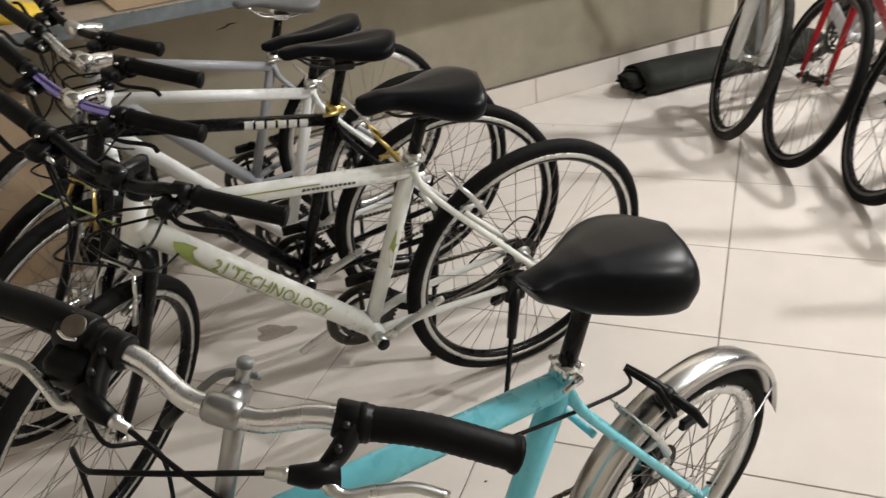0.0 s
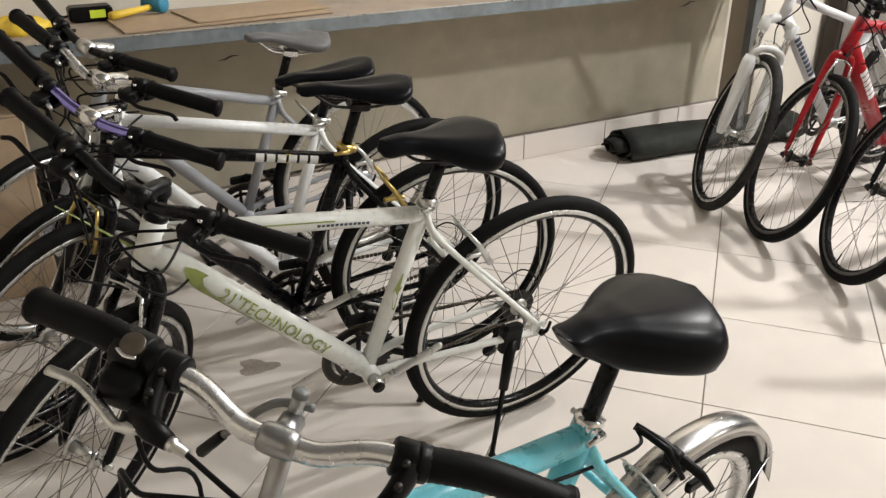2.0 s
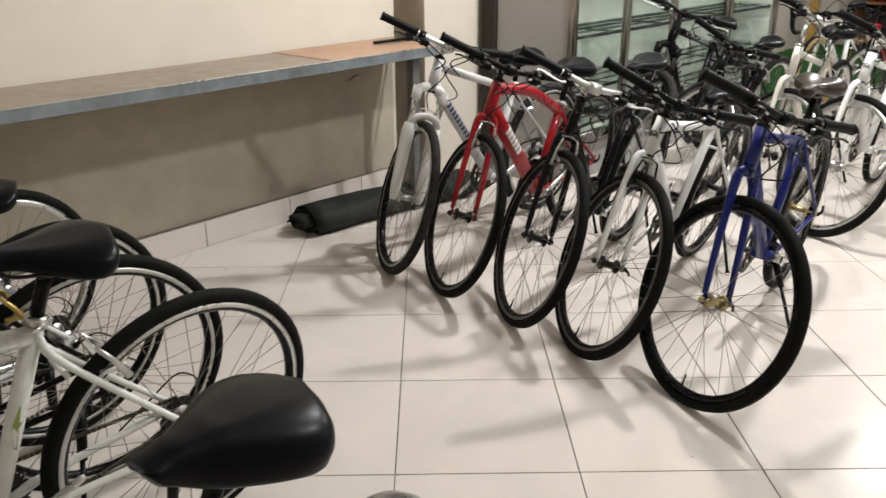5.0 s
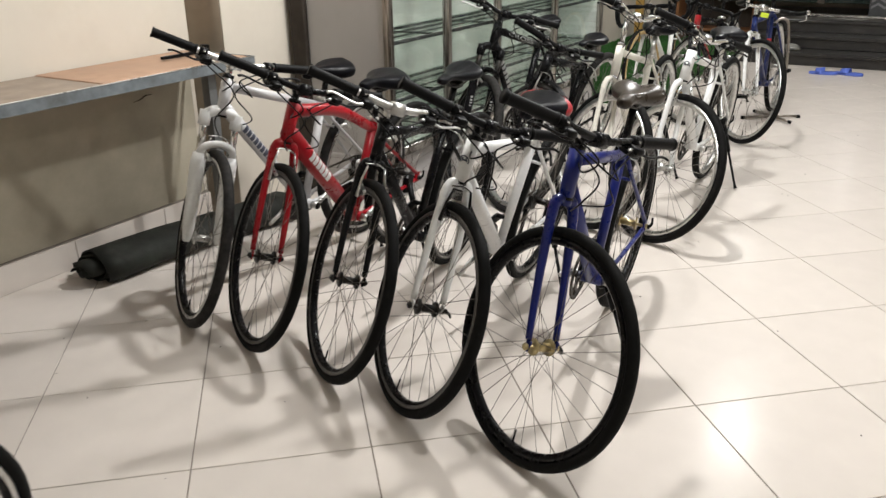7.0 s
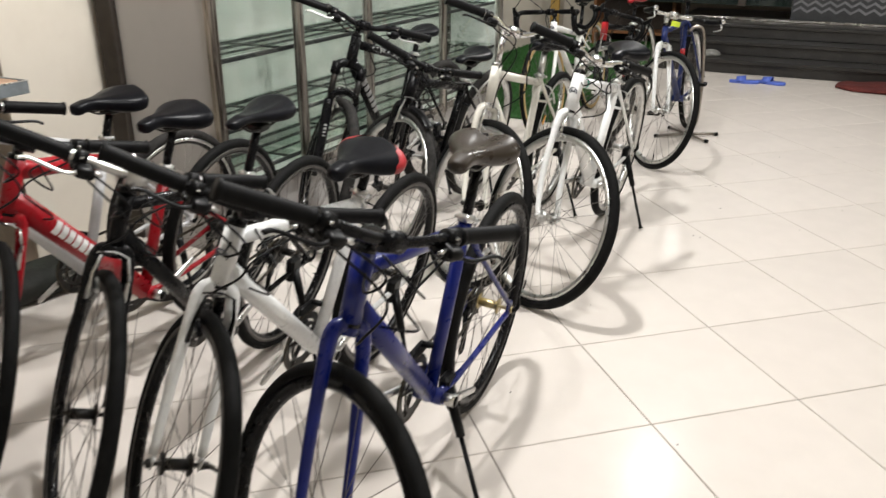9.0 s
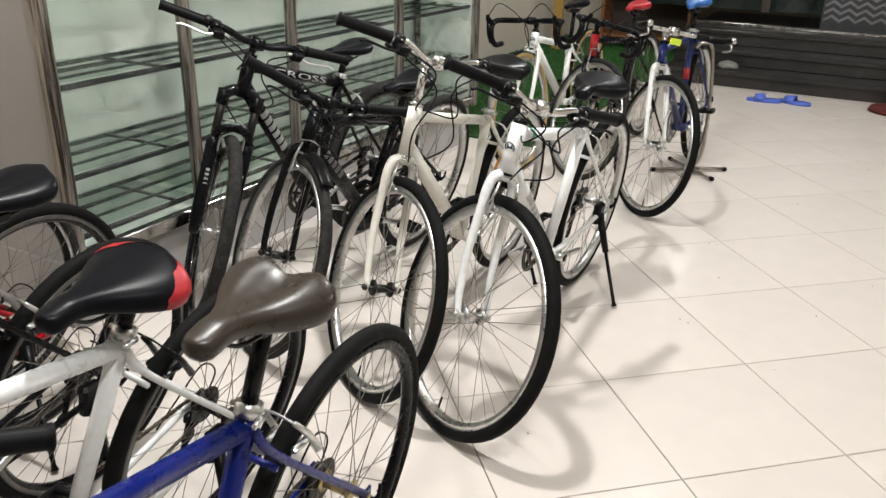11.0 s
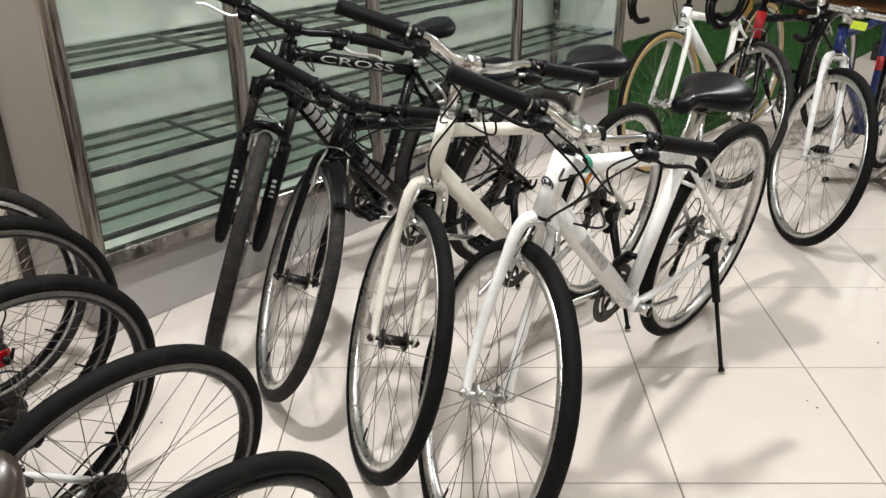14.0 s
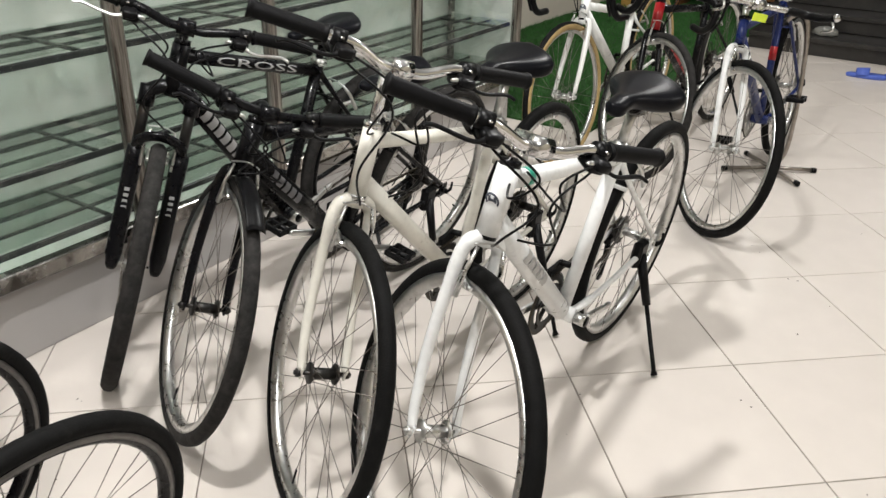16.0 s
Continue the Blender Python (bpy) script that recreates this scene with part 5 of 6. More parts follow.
# rolled rubber mat: a loose spiral sheet, flattened by its weight, with an uneven end
turns, n, lay = 3.9, 200, 0.007
vs, fs, cols = [], [], 15
for k in range(cols):
    xx = 0.9 * k / (cols - 1)
    sag = 1.0 + 0.05 * math.sin(xx * 7.0 + 0.6) + 0.02 * math.sin(xx * 23)
    for i in range(n + 1):
        a = turns * 2 * math.pi * i / n
        rad_ = 0.012 + 0.018 * a / (2 * math.pi) + 0.0022 * math.sin(a * 1.7 + xx * 4) + 0.0018 * math.sin(a * 5.3 + xx * 11)
        for rr_ in (rad_, rad_ + lay):
            y_, z_ = rr_ * math.cos(a) * 1.28 * sag, rr_ * math.sin(a) * 0.8
            z_ = max(z_, -0.052) + 0.1 * min(0.0, z_ + 0.052)
            end = (0.012 * math.sin(a * 0.5 + 0.4) + 0.008 * math.sin(a * 1.37) - 0.115 * (1 - i / n)) * (1 - xx / 0.9)
            vs.append((xx + end, y_ + 0.01 * math.sin(xx * 5), z_ + 0.0585))
w2 = 2 * (n + 1)
for k in range(cols - 1):
    for i in range(n):
        p0 = k * w2 + 2 * i
        fs += [(p0, p0 + w2, p0 + w2 + 2, p0 + 2), (p0 + 1, p0 + 3, p0 + w2 + 3, p0 + w2 + 1)]
    tail = k * w2 + 2 * n
    fs.append((tail, tail + w2, tail + w2 + 1, tail + 1))
for i in range(n):
    fs += [(2 * i, 2 * i + 2, 2 * i + 3, 2 * i + 1), ((cols - 1) * w2 + 2 * i, (cols - 1) * w2 + 2 * i + 1, (cols - 1) * w2 + 2 * i + 3, (cols - 1) * w2 + 2 * i + 2)]
solid("rolled_mat", Shape().add(vs, fs), MATROLL, "dark rolled-up rubber mat on the floor by the wall", "mat", m=ROOM @ Matrix.Translation((1.15, 1.69, 0.0)) @ Matrix.Rotation(radians(-8), 4, "Z") @ Matrix.Scale(1.12, 4))

# glass display cabinet
CF = 1.15
cab = thing("display_cabinet", ROOM.copy(), "long glass display cabinet with stainless frame and empty glass shelves", "cabinet")
CE = 5.55
posts = (2.592, 3.17, 3.78, 4.66, CE)
part("plinth", Shape().box(((2.58 + CE) / 2, CF + 0.3, 0.12), (CE - 2.58, 0.56, 0.24), bevel=0.004), PANELGREY, cab, "grey laminated base")
part("side_panel", Shape().box((2.605, (CF + 1.66) / 2 + 0.01, 1.3), (0.03, 1.64 - CF, 2.6), bevel=0.003), PANELGREY, cab, "grey laminated end panel")
part("back_panel", Shape().box(((2.6 + CE) / 2, CF + 0.42, 1.3), (CE - 2.6, 0.012, 2.12)), FROST, cab, "pale green back panel")
part("end_panel", Shape().box((CE, CF + 0.22, 1.3), (0.008, 0.4, 2.08)), FROST, cab, "pale green end panel")
part("floor_board", Shape().box(((2.62 + CE) / 2, CF + 0.22, 0.25), (CE - 2.64, 0.4, 0.014), bevel=0.002), FROST, cab, "pale green bottom board")
part("bottom_rail", Shape().box(((2.56 + CE) / 2, CF, 0.268), (CE - 2.56, 0.04, 0.05), bevel=0.004), INOX, cab)
part("cabinet_roof", Shape().box(((2.56 + CE) / 2, CF + 0.22, 2.37), (CE - 2.56, 0.5, 0.05), bevel=0.004), INOX, cab)
for uu in posts:
    part("post", Shape().box((uu, CF - 0.004, 1.3), (0.045, 0.045, 2.14), bevel=0.008).box((uu + 0.024, CF + 0.004, 1.3), (0.012, 0.03, 2.12), bevel=0.002), POSTMETAL, cab)
    if uu in (posts[0], CE):
        part("back_post", Shape().box((uu + (0.02 if uu < 3 else -0.02 if uu > 5 else 0), CF + 0.39, 1.3), (0.03, 0.03, 2.12), bevel=0.004), INOX, cab)
SHELVES = (0.34, 0.55, 0.85, 1.15, 1.45, 1.75, 2.05)
for a, b in zip(posts, posts[1:]):
    pane = part("glass_pane", Shape().box(((a + b) / 2, CF, 1.31), (b - a - 0.06, 0.005, 2.02)), GLASS, cab)
    pane.visible_shadow = False
for z in SHELVES:
    mid_u, long_u = (2.62 + CE) / 2, CE - 2.62 - 0.02
    for a, b in zip(posts, posts[1:]):
        part("shelf", Shape().box(((a + b) / 2, CF + 0.21, z), (b - a - 0.05, 0.34, 0.006), bevel=0.001), SHELFGLASS, cab, "clear glass shelf")
        part("shelf_bracket", Shape().box((a + (b - a) * 0.84, CF + 0.21, z - 0.009), (0.014, 0.345, 0.01), bevel=0.002), RAIL, cab)
    for off, tall in ((0.034, 0.02), (0.15, 0.01), (0.27, 0.014), (0.385, 0.016)):
        part("shelf_rail", Shape().box((mid_u, CF + off, z - 0.006 - tall / 2), (long_u, 0.012, tall), bevel=0.003), RAIL, cab)

# artificial turf beyond the cabinet
rng = random.Random(5)
tu0, tu1, tv0, tv1 = 5.62, 10.3, 0.72, V2 - 0.004
turf = thing("turf_mat", ROOM.copy(), "bright green artificial turf laid on the tiles", "turf", kind="structure")
part("turf_backing", Shape().box(((tu0 + tu1) / 2, (tv0 + tv1) / 2, 0.006), (tu1 - tu0, tv1 - tv0, 0.012)), TURFBASE, turf)
bl, bf_ = [], []
for i in range(44000):
    x, y = rng.uniform(tu0, tu1), rng.uniform(tv0, tv1)
    a, h, w = rng.uniform(0, 6.28), rng.uniform(0.014, 0.028), 0.0035
    dx, dy, lx, ly = math.cos(a) * w, math.sin(a) * w, rng.uniform(-0.012, 0.012), rng.uniform(-0.012, 0.012)
    k = len(bl)
    bl += [(x - dx, y - dy, 0.011), (x + dx, y + dy, 0.011), (x + lx, y + ly, 0.012 + h)]
    bf_.append((k, k + 1, k + 2))
tagged(part("grass_blades", Shape().add(bl, bf_), TURF, turf), kind="stuff")

# dark steps at the far end
steps = thing("steps", ROOM.copy(), "dark polished stone steps up to a shuttered front", "stairs", kind="structure")
SU, rise, tread = 8.3, 0.132, 0.3
for k in range(3):
    part("step", Shape().box((SU + tread * k + (U1 - SU - tread * k) / 2, -1.97, rise * k + rise / 2), (U1 - SU - tread * k - 0.01, 5.2, rise - 0.002), bevel=0.004).box((SU + tread * k - 0.008, -1.97, rise * (k + 1) - 0.018), (0.03, 5.2, 0.034), bevel=0.004), STONE, steps)
shut = thing("glass_front", ROOM.copy(), "dark glazed shopfront at the head of the steps", "shopfront", kind="structure")
for k in range(5):
    part("glass_pane", Shape().box((9.3, -4.2 + 1.2 * k, 1.9), (0.012, 1.12, 2.72), bevel=0.002), DARKGLASS, shut)
    part("mullion", Shape().box((9.3, -4.8 + 1.2 * k, 1.9), (0.07, 0.075, 2.74), bevel=0.004), DARKWOOD, shut)
part("sill", Shape().box((9.24, -1.97, 0.412), (0.1, 5.2, 0.03), bevel=0.004), INOX, shut, "bright metal sill strip")
# added dark panel; its zigzag stripes paint reflections seen on dark gloss
board = thing("zigzag_reflection", ROOM @ Matrix.Translation((9.16, -0.97, 0.428)), "added black panel with painted grey zigzag reflections on the top step", "board")
part("panel", Shape().box((0, 0, 0.3), (0.02, 0.95, 0.6)), DARKROOM, board)
for k in range(8):
    zz = 0.085 + 0.062 * k
    zig = Shape()
    pts = [(-0.46 + 0.92 * j / 14, zz + (0.03 if j % 2 else -0.012)) for j in range(15)]
    zig.add([(-0.0135, y, z) for y, z in pts] + [(-0.0135, y, z + 0.026) for y, z in pts], [(j, j + 1, j + 16, j + 15) for j in range(14)], False)
    part("zigzag_glint", zig, DIM_PRINT_GLINT, board)
crumple = []
for c_, z in ((0.9, 0.0), (1.0, 0.03), (0.85, 0.07), (0.55, 0.1), (0.15, 0.115)):
    crumple.append([Vector((0.09 * c_ * math.cos(a) * (1 + 0.2 * math.sin(5 * a + z * 60)), 0.12 * c_ * math.sin(a) * (1 + 0.15 * math.sin(7 * a + z * 90)), z)) for a in [k / 26 * 6.2832 for k in range(26)]])
solid("plastic_bag", Shape().loft(crumple), BAG, "crumpled white plastic bag on the first step", "bag", m=ROOM @ Matrix.Translation((8.45, 0.12, 0.133)) @ Matrix.Diagonal((0.75, 0.75, 0.55, 1)))
# shelf with goods left of the steps
rack = thing("wooden_rack", ROOM @ Matrix.Translation((9.75, 1.2, 0)), "orange-brown wooden rack on the turf behind the bicycles", "rack")
for z in (0.16, 0.6, 1.05, 1.48):
    part("shelf", Shape().box((0, 0, z), (0.34, 0.86, 0.03), bevel=0.003), ORANGE, rack)
for y in (-0.45, 0.45):
    part("upright", Shape().box((0, y, 0.755), (0.34, 0.035, 1.5), bevel=0.003), ORANGE, rack)
part("back_board", Shape().box((0.165, 0, 0.76), (0.01, 0.86, 1.45)), DARKWOOD, rack, "dark back board")
for k in range(7):
    y, hgt = -0.34 + 0.112 * k, 0.2 + 0.09 * (k * 7 % 5) / 4
    g_ = thing("folded_garment", ROOM @ Matrix.Translation((9.73, 1.2 + y - 0.03, 0.616)), "dull folded garment standing on the wooden rack", "clothing", "garments on the rack")
    part("fold", Shape().box((0, 0, hgt / 2), (0.2, 0.05, hgt), bevel=0.015), CLOTHS[k % 5], g_)
    part("fold", Shape().box((0.01, 0.052, hgt * 0.48), (0.19, 0.045, hgt * 0.96), bevel=0.015), CLOTHS[k % 5], g_)
solid("yellow_plank", Shape().box((0, 0, 1.1), (0.04, 0.1, 2.2), bevel=0.004), YELLOWWOOD, "tall yellow-painted wooden plank standing on the turf", "plank", m=ROOM @ Matrix.Translation((9.26, 2.02, 0.012)))


def slipper(m):
    s_ = thing("slipper", m, "blue foam slipper on the tiles before the steps", "slipper", "pair of slippers")
    outline = [(0.13 * math.cos(a) + 0.01 * math.cos(2 * a), (0.045 - 0.008 * math.cos(a + 0.4)) * math.sin(a)) for a in [k / 24 * 6.2832 for k in range(24)]]
    part("sole", Shape().loft([[Vector((x * c, y * c, z)) for x, y in outline] for c, z in ((0.96, 0.0), (1, 0.006), (1, 0.02), (0.95, 0.026))]), SLIPPER, s_)
    st = Shape()
    sec = []
    for j in range(9):
        a = math.pi * j / 8
        y, z = 0.046 * math.cos(a), 0.018 + 0.045 * math.sin(a)
        sec.append([Vector((x, y, zz)) for x, zz in ((0.0, z), (0.08, z - 0.01 * math.sin(a)), (0.08, z + 0.005 - 0.01 * math.sin(a)), (0.0, z + 0.005))])
    st.loft(sec)
    part("strap", st, SLIPPER, s_)


slipper(ROOM @ Matrix.Translation((7.86, -0.3, 0)) @ Matrix.Rotation(radians(100), 4, "Z"))
slipper(ROOM @ Matrix.Translation((7.9, -0.52, 0)) @ Matrix.Rotation(radians(78), 4, "Z"))
solid("door_rug", Shape().loft([[Vector((0.24 * c * math.copysign(abs(math.cos(a)) ** 0.8, math.cos(a)), 0.52 * c * math.copysign(abs(math.sin(a)) ** 0.8, math.sin(a)), z + 0.006 * math.sin(7 * a))) for a in [k / 40 * 6.2832 for k in range(40)]] for c, z in ((1.0, 0.007), (0.99, 0.025), (0.9, 0.035), (0.3, 0.034))]), REDRUG, "worn dark red rug at the foot of the steps", "rug", m=ROOM @ Matrix.Translation((8.02, -1.55, 0)))

# floor stand that holds a bicycle
stand = thing("bike_stand", Matrix.Translation((3.94, 4.04, 0)), "grey steel bicycle stand with tall hook and splayed feet", "bicycle stand")
for dx, dy in ((-0.22, 0.035), (0.2, -0.04), (0.03, -0.19), (-0.01, 0.22)):
    d = Vector((dx, dy, 0))
    ft = part("foot", Shape().tube([(0, 0, 0.022), d + Vector((0, 0, 0.0145))], 0.0095, 8), RODSTEEL, stand)
    part("foot_cap", Shape().tube([d * 0.93 + Vector((0, 0, 0.0145)), d * 1.04 + Vector((0, 0, 0.0135))], 0.0125, 8), PLASTIC, ft)
part("upright", Shape().tube(arc([(0, 0, 0.02), (0.04, -0.025, 0.1), (0.05, -0.03, 0.26), (0.045, -0.025, 0.5), (0.025, -0.015, 0.7), (-0.02, 0.01, 0.73), (-0.05, 0.03, 0.7)], 6), 0.0105, 10), RODSTEEL, stand)

# unseen bulbs, one for each lamp, the added fill included
for lx, ly, lz, watts in LAMPS:
    bl_ = thing("ceiling_bulb", Matrix.Translation((lx, ly, lz)), "unseen bare warm-white bulb hung from the ceiling as a light source", "lamp", "ceiling bulbs")
    part("bulb", Shape().loft([[Vector((c * math.cos(a), c * math.sin(a), z)) for a in [k / 16 * 6.2832 for k in range(16)]] for c, z in ((0.004, -0.05), (0.03, -0.043), (0.045, -0.01), (0.04, 0.03), (0.02, 0.07))]), bulbm, bl_)
    part("cap", Shape().disc((0, 0, 0.085), 0.02, 0.04, 14, "z"), PLASTIC, bl_)
    part("cord", Shape().tube([(0, 0, 0.1), (0, 0, CEIL - lz)], 0.004, 6), PLASTIC, bl_)


# grit on the tiles
rng = random.Random(11)
gv, gf = [], []
for i in range(150):
    x, y, s_ = rng.uniform(-1.5, 8.0), rng.uniform(-3.0, 1.6), rng.uniform(0.0015, 0.004)
    a = rng.uniform(0, 6.28)
    k = len(gv)
    gv += [(x + s_ * math.cos(a + q * 1.5708) * (1.6 if q % 2 else 0.7), y + s_ * math.sin(a + q * 1.5708), 0.0005) for q in range(4)] + [(x, y, 0.0005 + s_ * 0.7)]
    gf += [(k + q, k + (q + 1) % 4, k + 4) for q in range(4)]
solid("floor_grit", Shape().add(gv, gf), DARKWOOD, "small dark grit scattered on the tiles", "grit", "stuff", ROOM)

rng = random.Random(4)
blot = []
for k in range(26):
    a = k / 26 * 6.2832
    rr = 0.07 * (1 + 0.25 * math.sin(3 * a + 1) + rng.uniform(-0.12, 0.12))
    blot.append((rr * 1.25 * math.cos(a), rr * 0.8 * math.sin(a)))
sv = [(x, y, 0.0004) for x, y in blot] + [(x * 0.9, y * 0.9, 0.0008) for x, y in blot]
sf = [(k, (k + 1) % 26, 26 + (k + 1) % 26, 26 + k) for k in range(26)] + [tuple(range(26, 52))]
solid("dried_spill", Shape().add(sv, sf), SPILL, "grey-brown dried spill on the floor tiles", "stain", m=Matrix.Translation((-1.254, -0.244, 0)) @ Matrix.Rotation(0.4, 4, "Z") @ Matrix.Diagonal((0.68, 0.68, 1, 1)))


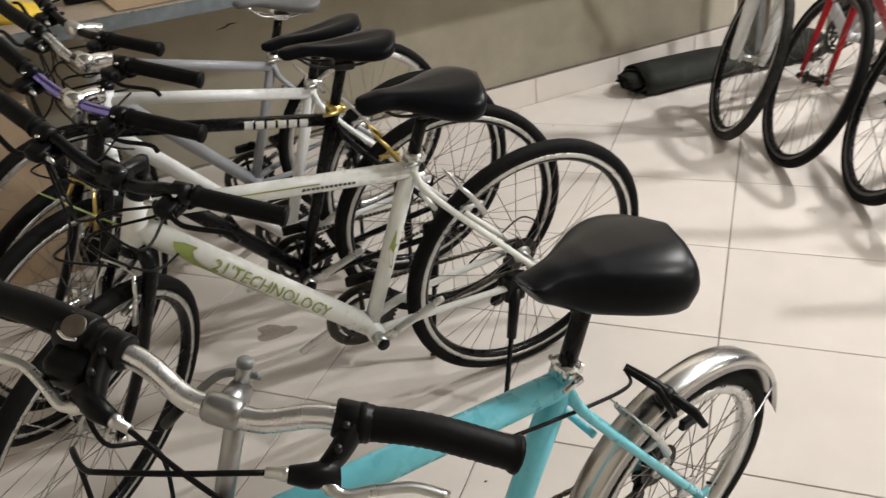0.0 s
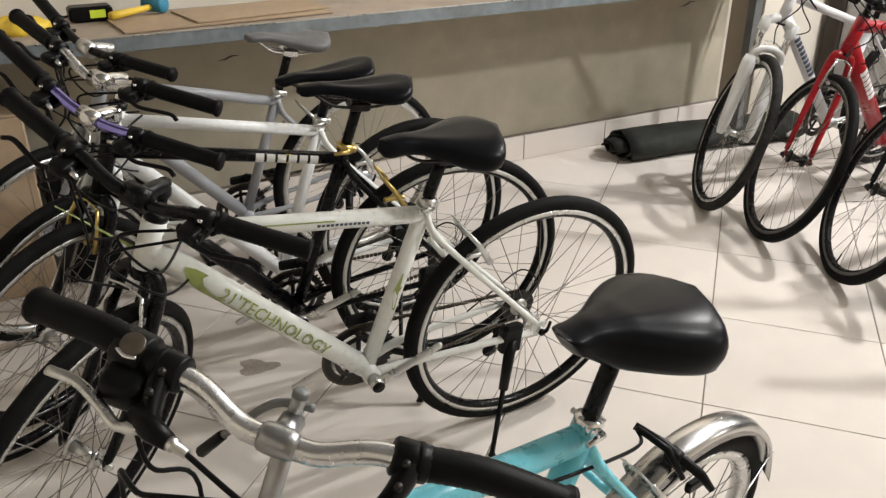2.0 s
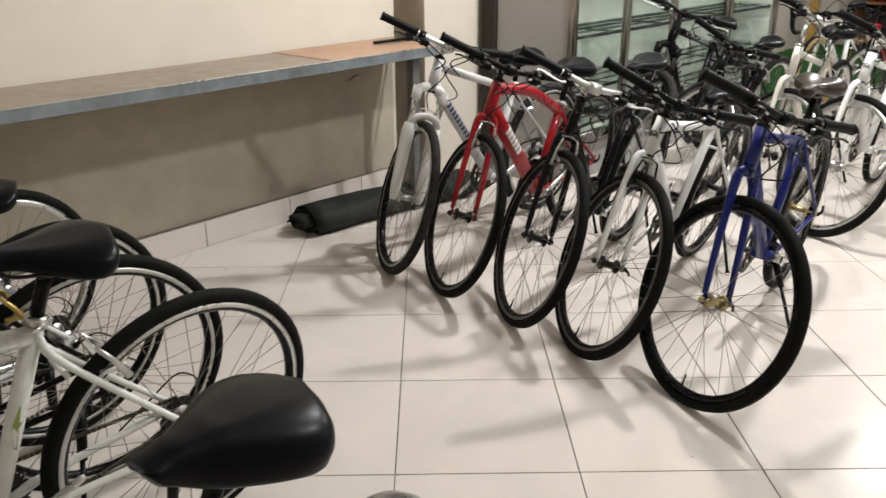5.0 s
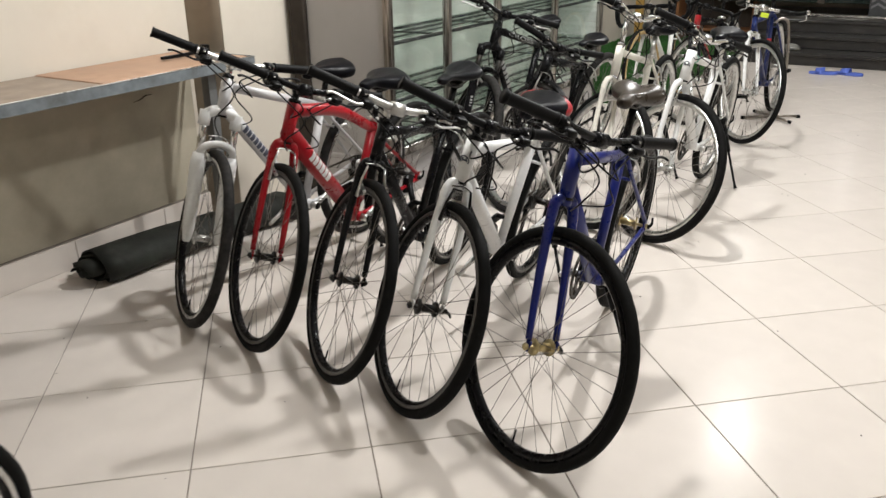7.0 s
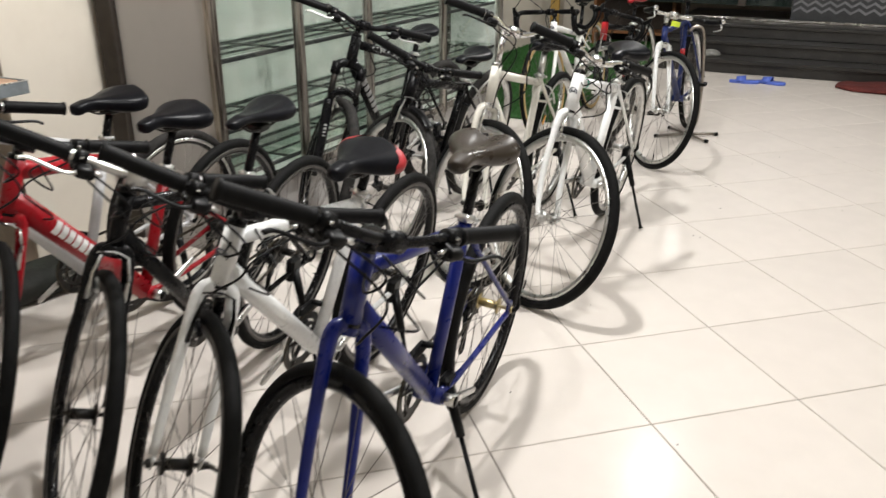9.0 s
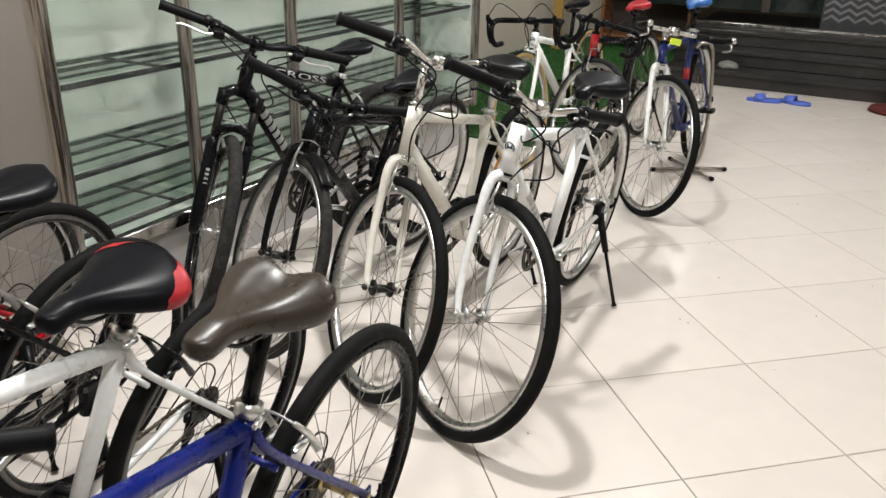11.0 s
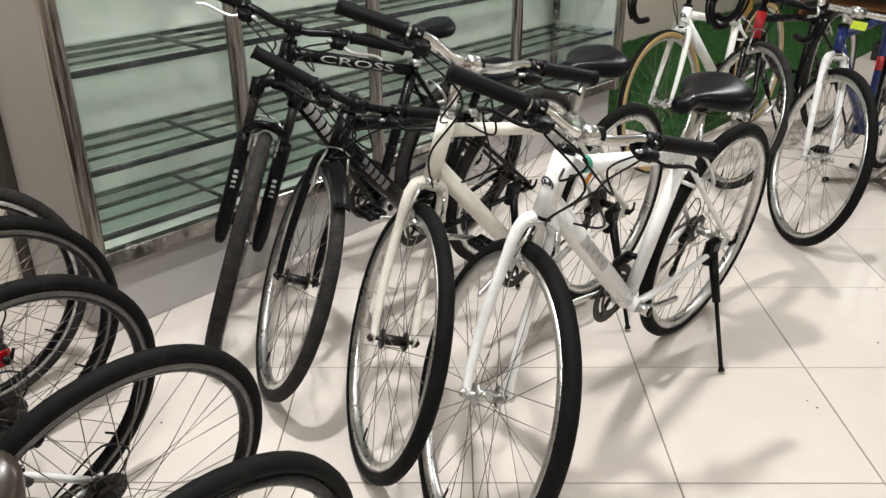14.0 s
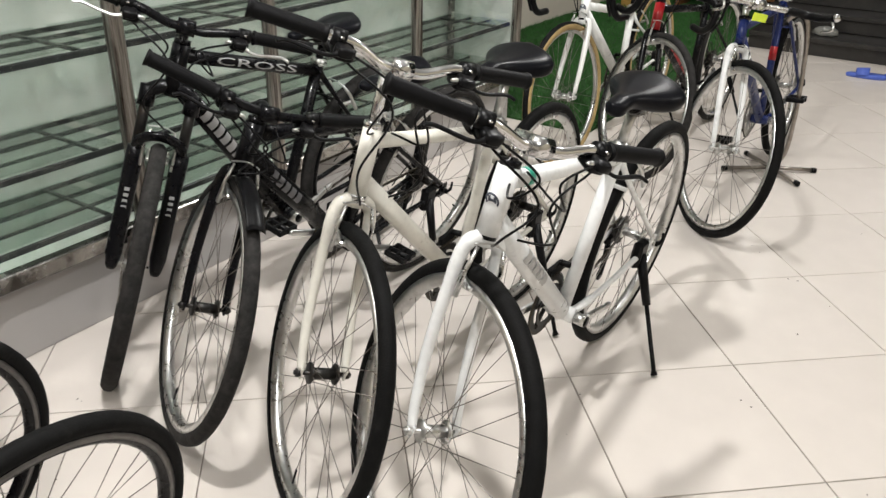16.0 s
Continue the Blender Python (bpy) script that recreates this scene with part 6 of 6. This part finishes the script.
BIKES = [
    (dict(x=-0.064, y=-0.786, phi=235.144, wb=0.999, lean=4.95, steer=42.8, r=0.243, st=0.415, sh=0.537, hl=0.178, ac=0.338, sq=0.165, bw=0.268, rise=0.006, stem=0.04),
     dict(tall_quill=True, city_levers=True, bb_fwd=0.03, frame=TEAL, fork=CHROME, bar="swept", bar_mat=SATIN, stem=STEMGREY, saddle="plump", tilt=15.5, rim=ALLOY, tyre=RUBBER, tyre_w=0.042, guard=GUARDM, dia=1.35, seat_clamp=CHROME, lever=STEMGREY, tt_drop=0.03, label="teal bicycle with wide black saddle and chrome rear mudguard")),
    (dict(x=-0.498, y=-0.2, phi=226.896, wb=1.051, lean=9.262, steer=41.9, r=0.335, st=0.442, sh=0.546, hl=0.097, ac=0.407, sq=0.063, bw=0.293, rise=0.028),
     dict(kick_at=(0.146, 0.15), bb_up=0.035, frame=OFFWHITE, fork=BLACKP, cups=PLASTIC, dia=1.2, bar="riser", stem=BLACKP, saddle="comfort", tilt=6, rim=BLACKP, track=True, tyre=RUBBER, decal=("text", GREEN_INK, "21'TECHNOLOGY"), decal_size=0.0385, decal_at=0.522, swoosh=True, fine_print=True, label="off-white city bicycle with olive lettering and black saddle")),
    (dict(x=-0.766, y=0.007, phi=220.482, wb=1.028, lean=8.527, steer=43.173, r=0.337, st=0.484, sh=0.597, hl=0.134, ac=0.389, sq=0.059, bw=0.294, rise=0.032),
     dict(frame=BLACKP, fork=BLACKP, bar="flat", bar_mat=VIOLET, stem=CHROME, saddle="sport", rim=BLACKP, track=True, tyre=RUBBER, top_decal=("bars", WHITE_INK, 6), top_at=0.74, accent=True, brake=GOLD, tilt=6, seat_clamp=GOLD, label="black bicycle with white top-tube marks and gold brake arms")),
    (dict(x=-0.953, y=0.222, phi=229.971, wb=1.029, lean=5.085, steer=34.418, r=0.335, st=0.466, sh=0.558, hl=0.138, ac=0.393, sq=0.067, bw=0.292, rise=0.036),
     dict(frame=WHITE, fork=WHITE, bar="riser", bar_mat=SATIN, stem=CHROME, saddle="sport", rim=BLACKP, track=True, tyre=RUBBER, label="white bicycle with chrome handlebar and slim black saddle")),
    (dict(x=-1.297, y=0.57, phi=232.067, wb=1.032, lean=8.262, steer=22.439, r=0.332, st=0.441, sh=0.575, hl=0.137, ac=0.392, sq=0.066, bw=0.29, rise=0.036),
     dict(pedals=True, crank_angle=160, frame=GREYP, fork=GREYP, bar="flat", saddle="sport", saddle_mat=LEATHER_GREY, tilt=11, rim=ALLOY, tyre=RUBBER, post=BLACKP, label="grey bicycle with grey saddle beside the workbench")),
    (dict(x=0.674, y=2.32, phi=227.201, wb=1.078, lean=4.111, steer=58.785, r=0.337, st=0.46, sh=0.555, hl=0.137, ac=0.452, sq=0.053, bw=0.289, rise=0.031),
     dict(frame=SILVERP, fork=WHITE, fork_type="susp", bar="flat", bar_mat=ALLOY, lever=BLACKP, leg_width=1.2, stem=CHROME, saddle="comfort", rim=BLACKP, track=True, tyre=RUBBER_OLD, tyre_w=0.038, decal=("bars", DARK_INK, 9), decal_bar=(0.02, 0.034, 0.006), decal_at=0.36, dia=1.15, label="silver mountain bicycle with white suspension fork and blue marks")),
    (dict(x=0.831, y=2.141, phi=231.58, wb=1.078, lean=7.143, steer=56.093, r=0.337, st=0.41, sh=0.54, hl=0.137, ac=0.399, sq=0.05, bw=0.29, rise=0.03),
     dict(frame=REDP, fork=REDP, fork_type="straight", down=1.25, dia=1.25, tt_drop=0.04, tt="curved", bar="flat", stem=BLACKP, saddle="comfort", rim=BLACKP, track="dull", tyre=RUBBER, decal=("bars", WHITE_INK, 6), decal_bar=(0.024, 0.04, 0.006), decal_at=0.36, hub=DARKSTEEL, post=BLACKP, label="red bicycle with white down-tube marks and curved top tube")),
    (dict(x=1.018, y=1.851, phi=234.015, wb=1.017, lean=9.873, steer=47.759, r=0.341, st=0.46, sh=0.601, hl=0.13, ac=0.385, sq=0.05, bw=0.29, rise=0.03),
     dict(frame=BLACKP, fork=BLACKP, fork_type="straight", lever=ALLOY, bar="flat", bar_mat=ALLOY, stem=ALLOY, saddle="sport", rim=BLACKP, track="dull", tyre=RUBBER, hub=DARKSTEEL, label="black bicycle with silver handlebar and black fork")),
    (dict(x=1.302, y=1.631, phi=231.291, wb=1.078, lean=11.877, steer=49.98, r=0.336, st=0.46, sh=0.537, hl=0.13, ac=0.385, sq=0.05, bw=0.29, rise=0.03),
     dict(frame=WHITE, fork=WHITE, fork_type="straight", bar="flat", stem=BLACKP, saddle="comfort", saddle_shift=0.05, saddle_patch=REDVINYL, rim=BLACKP, track="dull", tyre=RUBBER, badge=DARK_INK, hub=DARKSTEEL, dia=1.15, brake=BLACKP, front_release=True, label="white bicycle with black and red saddle")),
    (dict(x=1.562, y=1.285, phi=232.167, wb=1.07, lean=6.155, steer=59.896, r=0.337, st=0.46, sh=0.601, hl=0.132, ac=0.402, sq=0.034, bw=0.318, rise=0.032),
     dict(crank_angle=20, frame=BLUEP, fork=BLUEP, fork_type="straight", front_brake=False, front_release=True, bar="flat", stem=BLACKP, saddle="wide", saddle_shift=0.018, saddle_mat=LEATHER_BROWN, rim=BLACKP, tyre=RUBBER, tyre_w=0.034, hub=GOLDDIM, dia=1.15, kick_mid=True, kick_at=(0.48, 0.185), seat_clamp=ALLOY, label="blue bicycle with worn brown saddle and dull gold hubs")),
    (dict(x=1.986, y=3.503, phi=225.0, wb=1.035, lean=6.674, steer=51.0, r=0.346, st=0.508, sh=0.575, hl=0.132, ac=0.472, sq=0.051, bw=0.313, rise=0.019),
     dict(frame=BLACKP, fork=BLACKP, fork_type="susp", bar="riser", stem=BLACKP, saddle="sport", rim=BLACKP, tyre=RUBBER_OLD, tyre_w=0.044, leg_marks=GREY_INK, decal=("bars", GREY_INK, 6), decal_bar=(0.026, 0.04, 0.01), decal_at=0.35, top_decal=("text", GREY_INK, "CROSS"), dia=1.25, lever=ALLOY, bell=True, label="black cross bicycle with suspension fork and grey lettering")),
    (dict(x=2.15, y=3.28, phi=226.237, wb=1.019, lean=11.146, steer=58.861, r=0.345, st=0.42, sh=0.5, hl=0.115, ac=0.361, sq=0.041, bw=0.28, rise=0.035),
     dict(pedals=True, crank_angle=20, frame=BLACKP, fork=BLACKP, bar="flat", stem=BLACKP, saddle="sport", rim=ALLOY, tyre=RUBBER_OLD, tyre_w=0.038, front_guard=True, decal=("bars", DIM_PRINT_GLINT, 5), decal_bar=(0.024, 0.03, 0.01), decal_at=0.3, dia=1.3, hub=DARKSTEEL, label="black bicycle with stub front mudguard and dusty tyres")),
    (dict(x=2.472, y=2.993, phi=228.979, wb=1.074, lean=4.425, steer=56.946, r=0.344, st=0.46, sh=0.583, hl=0.151, ac=0.389, sq=0.134, bw=0.309, rise=0.029),
     dict(post=ALLOY, frame=CREAM, fork=CREAM, bar="riser", bar_mat=CHROME, stem=CHROME, saddle="comfort", rim=ALLOY, tyre=RUBBER, tyre_w=0.036, hub=DARKSTEEL, cups=CHROME, spoke_reflectors=True, dia=1.1, label="cream bicycle with tall chrome stem and black saddle")),
    (dict(x=2.716, y=2.767, phi=227.098, wb=1.095, lean=7.556, steer=59.062, r=0.352, st=0.46, sh=0.559, hl=0.138, ac=0.399, sq=0.056, bw=0.302, rise=0.023),
     dict(post=ALLOY, tape=True, crank_angle=10, frame=WHITE, fork=WHITE, bar="riser", bar_mat=CHROME, stem=CHROME, saddle="comfort", rim=ALLOY, tyre=RUBBER, tyre_w=0.038, badge=DARK_INK, decal=("bars", GREY_INK, 5), decal_bar=(0.03, 0.032, 0.008), decal_at=0.43, dia=1.25, kick_at=(0.165, 0.226), label="white bicycle with round head badge on a black kickstand")),
    (dict(x=3.689, y=5.034, phi=228.2, wb=1.081, lean=-2.34, steer=-5.0, r=0.336, st=0.377, sh=0.56, hl=0.09, ac=0.349, sq=0.05, bw=0.29, rise=0.03),
     dict(frame=OFFWHITE, fork=OFFWHITE, fork_type="straight", dia=1.2, bar="drop", bar_mat=BLACKP, grip=PLASTIC, stem=BLACKP, saddle="sport", rim=ALLOY, tyre=RUBBER, tyre_w=0.03, gum=True, badge=DARK_INK, kick=True, label="off-white road bicycle with drop bars and tan-wall tyres")),
    (dict(x=4.021, y=4.868, phi=225.8, wb=1.116, lean=-1.71, steer=58.0, r=0.336, st=0.43, sh=0.565, hl=0.126, ac=0.33, sq=0.05, bw=0.29, rise=0.03),
     dict(decal=("bars", REDDARK, 3), decal_bar=(0.13, 0.032, 0.012), head_band=REDDARK, frame=BLACKP, fork=BLACKP, fork_type="straight", dia=1.15, bar="drop", bar_mat=BLACKP, grip=PLASTIC, stem=BLACKP, saddle="sport", saddle_mat=REDVINYL, rim=ALLOY, tyre=RUBBER_OLD, tyre_w=0.032, label="black road bicycle with dark red marks and red saddle")),
    (dict(x=4.095, y=4.29, phi=228.5, wb=1.115, lean=-2.9, steer=46.5, r=0.345, st=0.53, sh=0.636, hl=0.098, ac=0.386, sq=0.05, bw=0.29, rise=0.03),
     dict(frame=NAVYP, fork=WHITE, fork_type="straight", bar="bullhorn", bar_mat=ALLOY, grip=PLASTIC, stem=ALLOY, saddle="sport", saddle_mat=BLUEVINYL, rim=ALLOY, tyre=RUBBER, tyre_w=0.034, tag=True, seat_band=REDDARK, pedals=True, kick=False, crank=ALLOY, label="navy road bicycle with white fork and blue saddle in a stand")),
]
for measures, make in BIKES:
    bicycle(measures, make)

# ---- floor tiles ----
T = 0.505
tile_me = Shape().box((0, 0, 0), (T - 0.0035, T - 0.0035, 0.012), bevel=0.0012).mesh("tile", TILE)
near, rest = [], Shape()
for i in range(-12, 24):
    for j in range(-14, 24):
        x, y = (i + 0.5) * T, (j + 0.5) * T
        u, v = x * UX + y * UY, -x * UY + y * UX
        if not (U0 - 0.2 < u < U1 + 0.2 and V0 - 0.2 < v < V2 + 0.2):
            continue
        if -1.6 < u < 8.4 and -2.7 < v < 1.95 and len(near) < 300:
            near.append((x, y))
        else:
            rest.box((x, y, -0.006), (T - 0.0035, T - 0.0035, 0.012), bevel=0.0012)
inv_room = floor.matrix_world.inverted()
for x, y in near:
    part("tile", tile_me, None, floor, m=inv_room @ Matrix.Translation((x, y, -0.006)))
tagged(part("tiles_beyond", rest, TILE, floor, m=inv_room), kind="stuff")
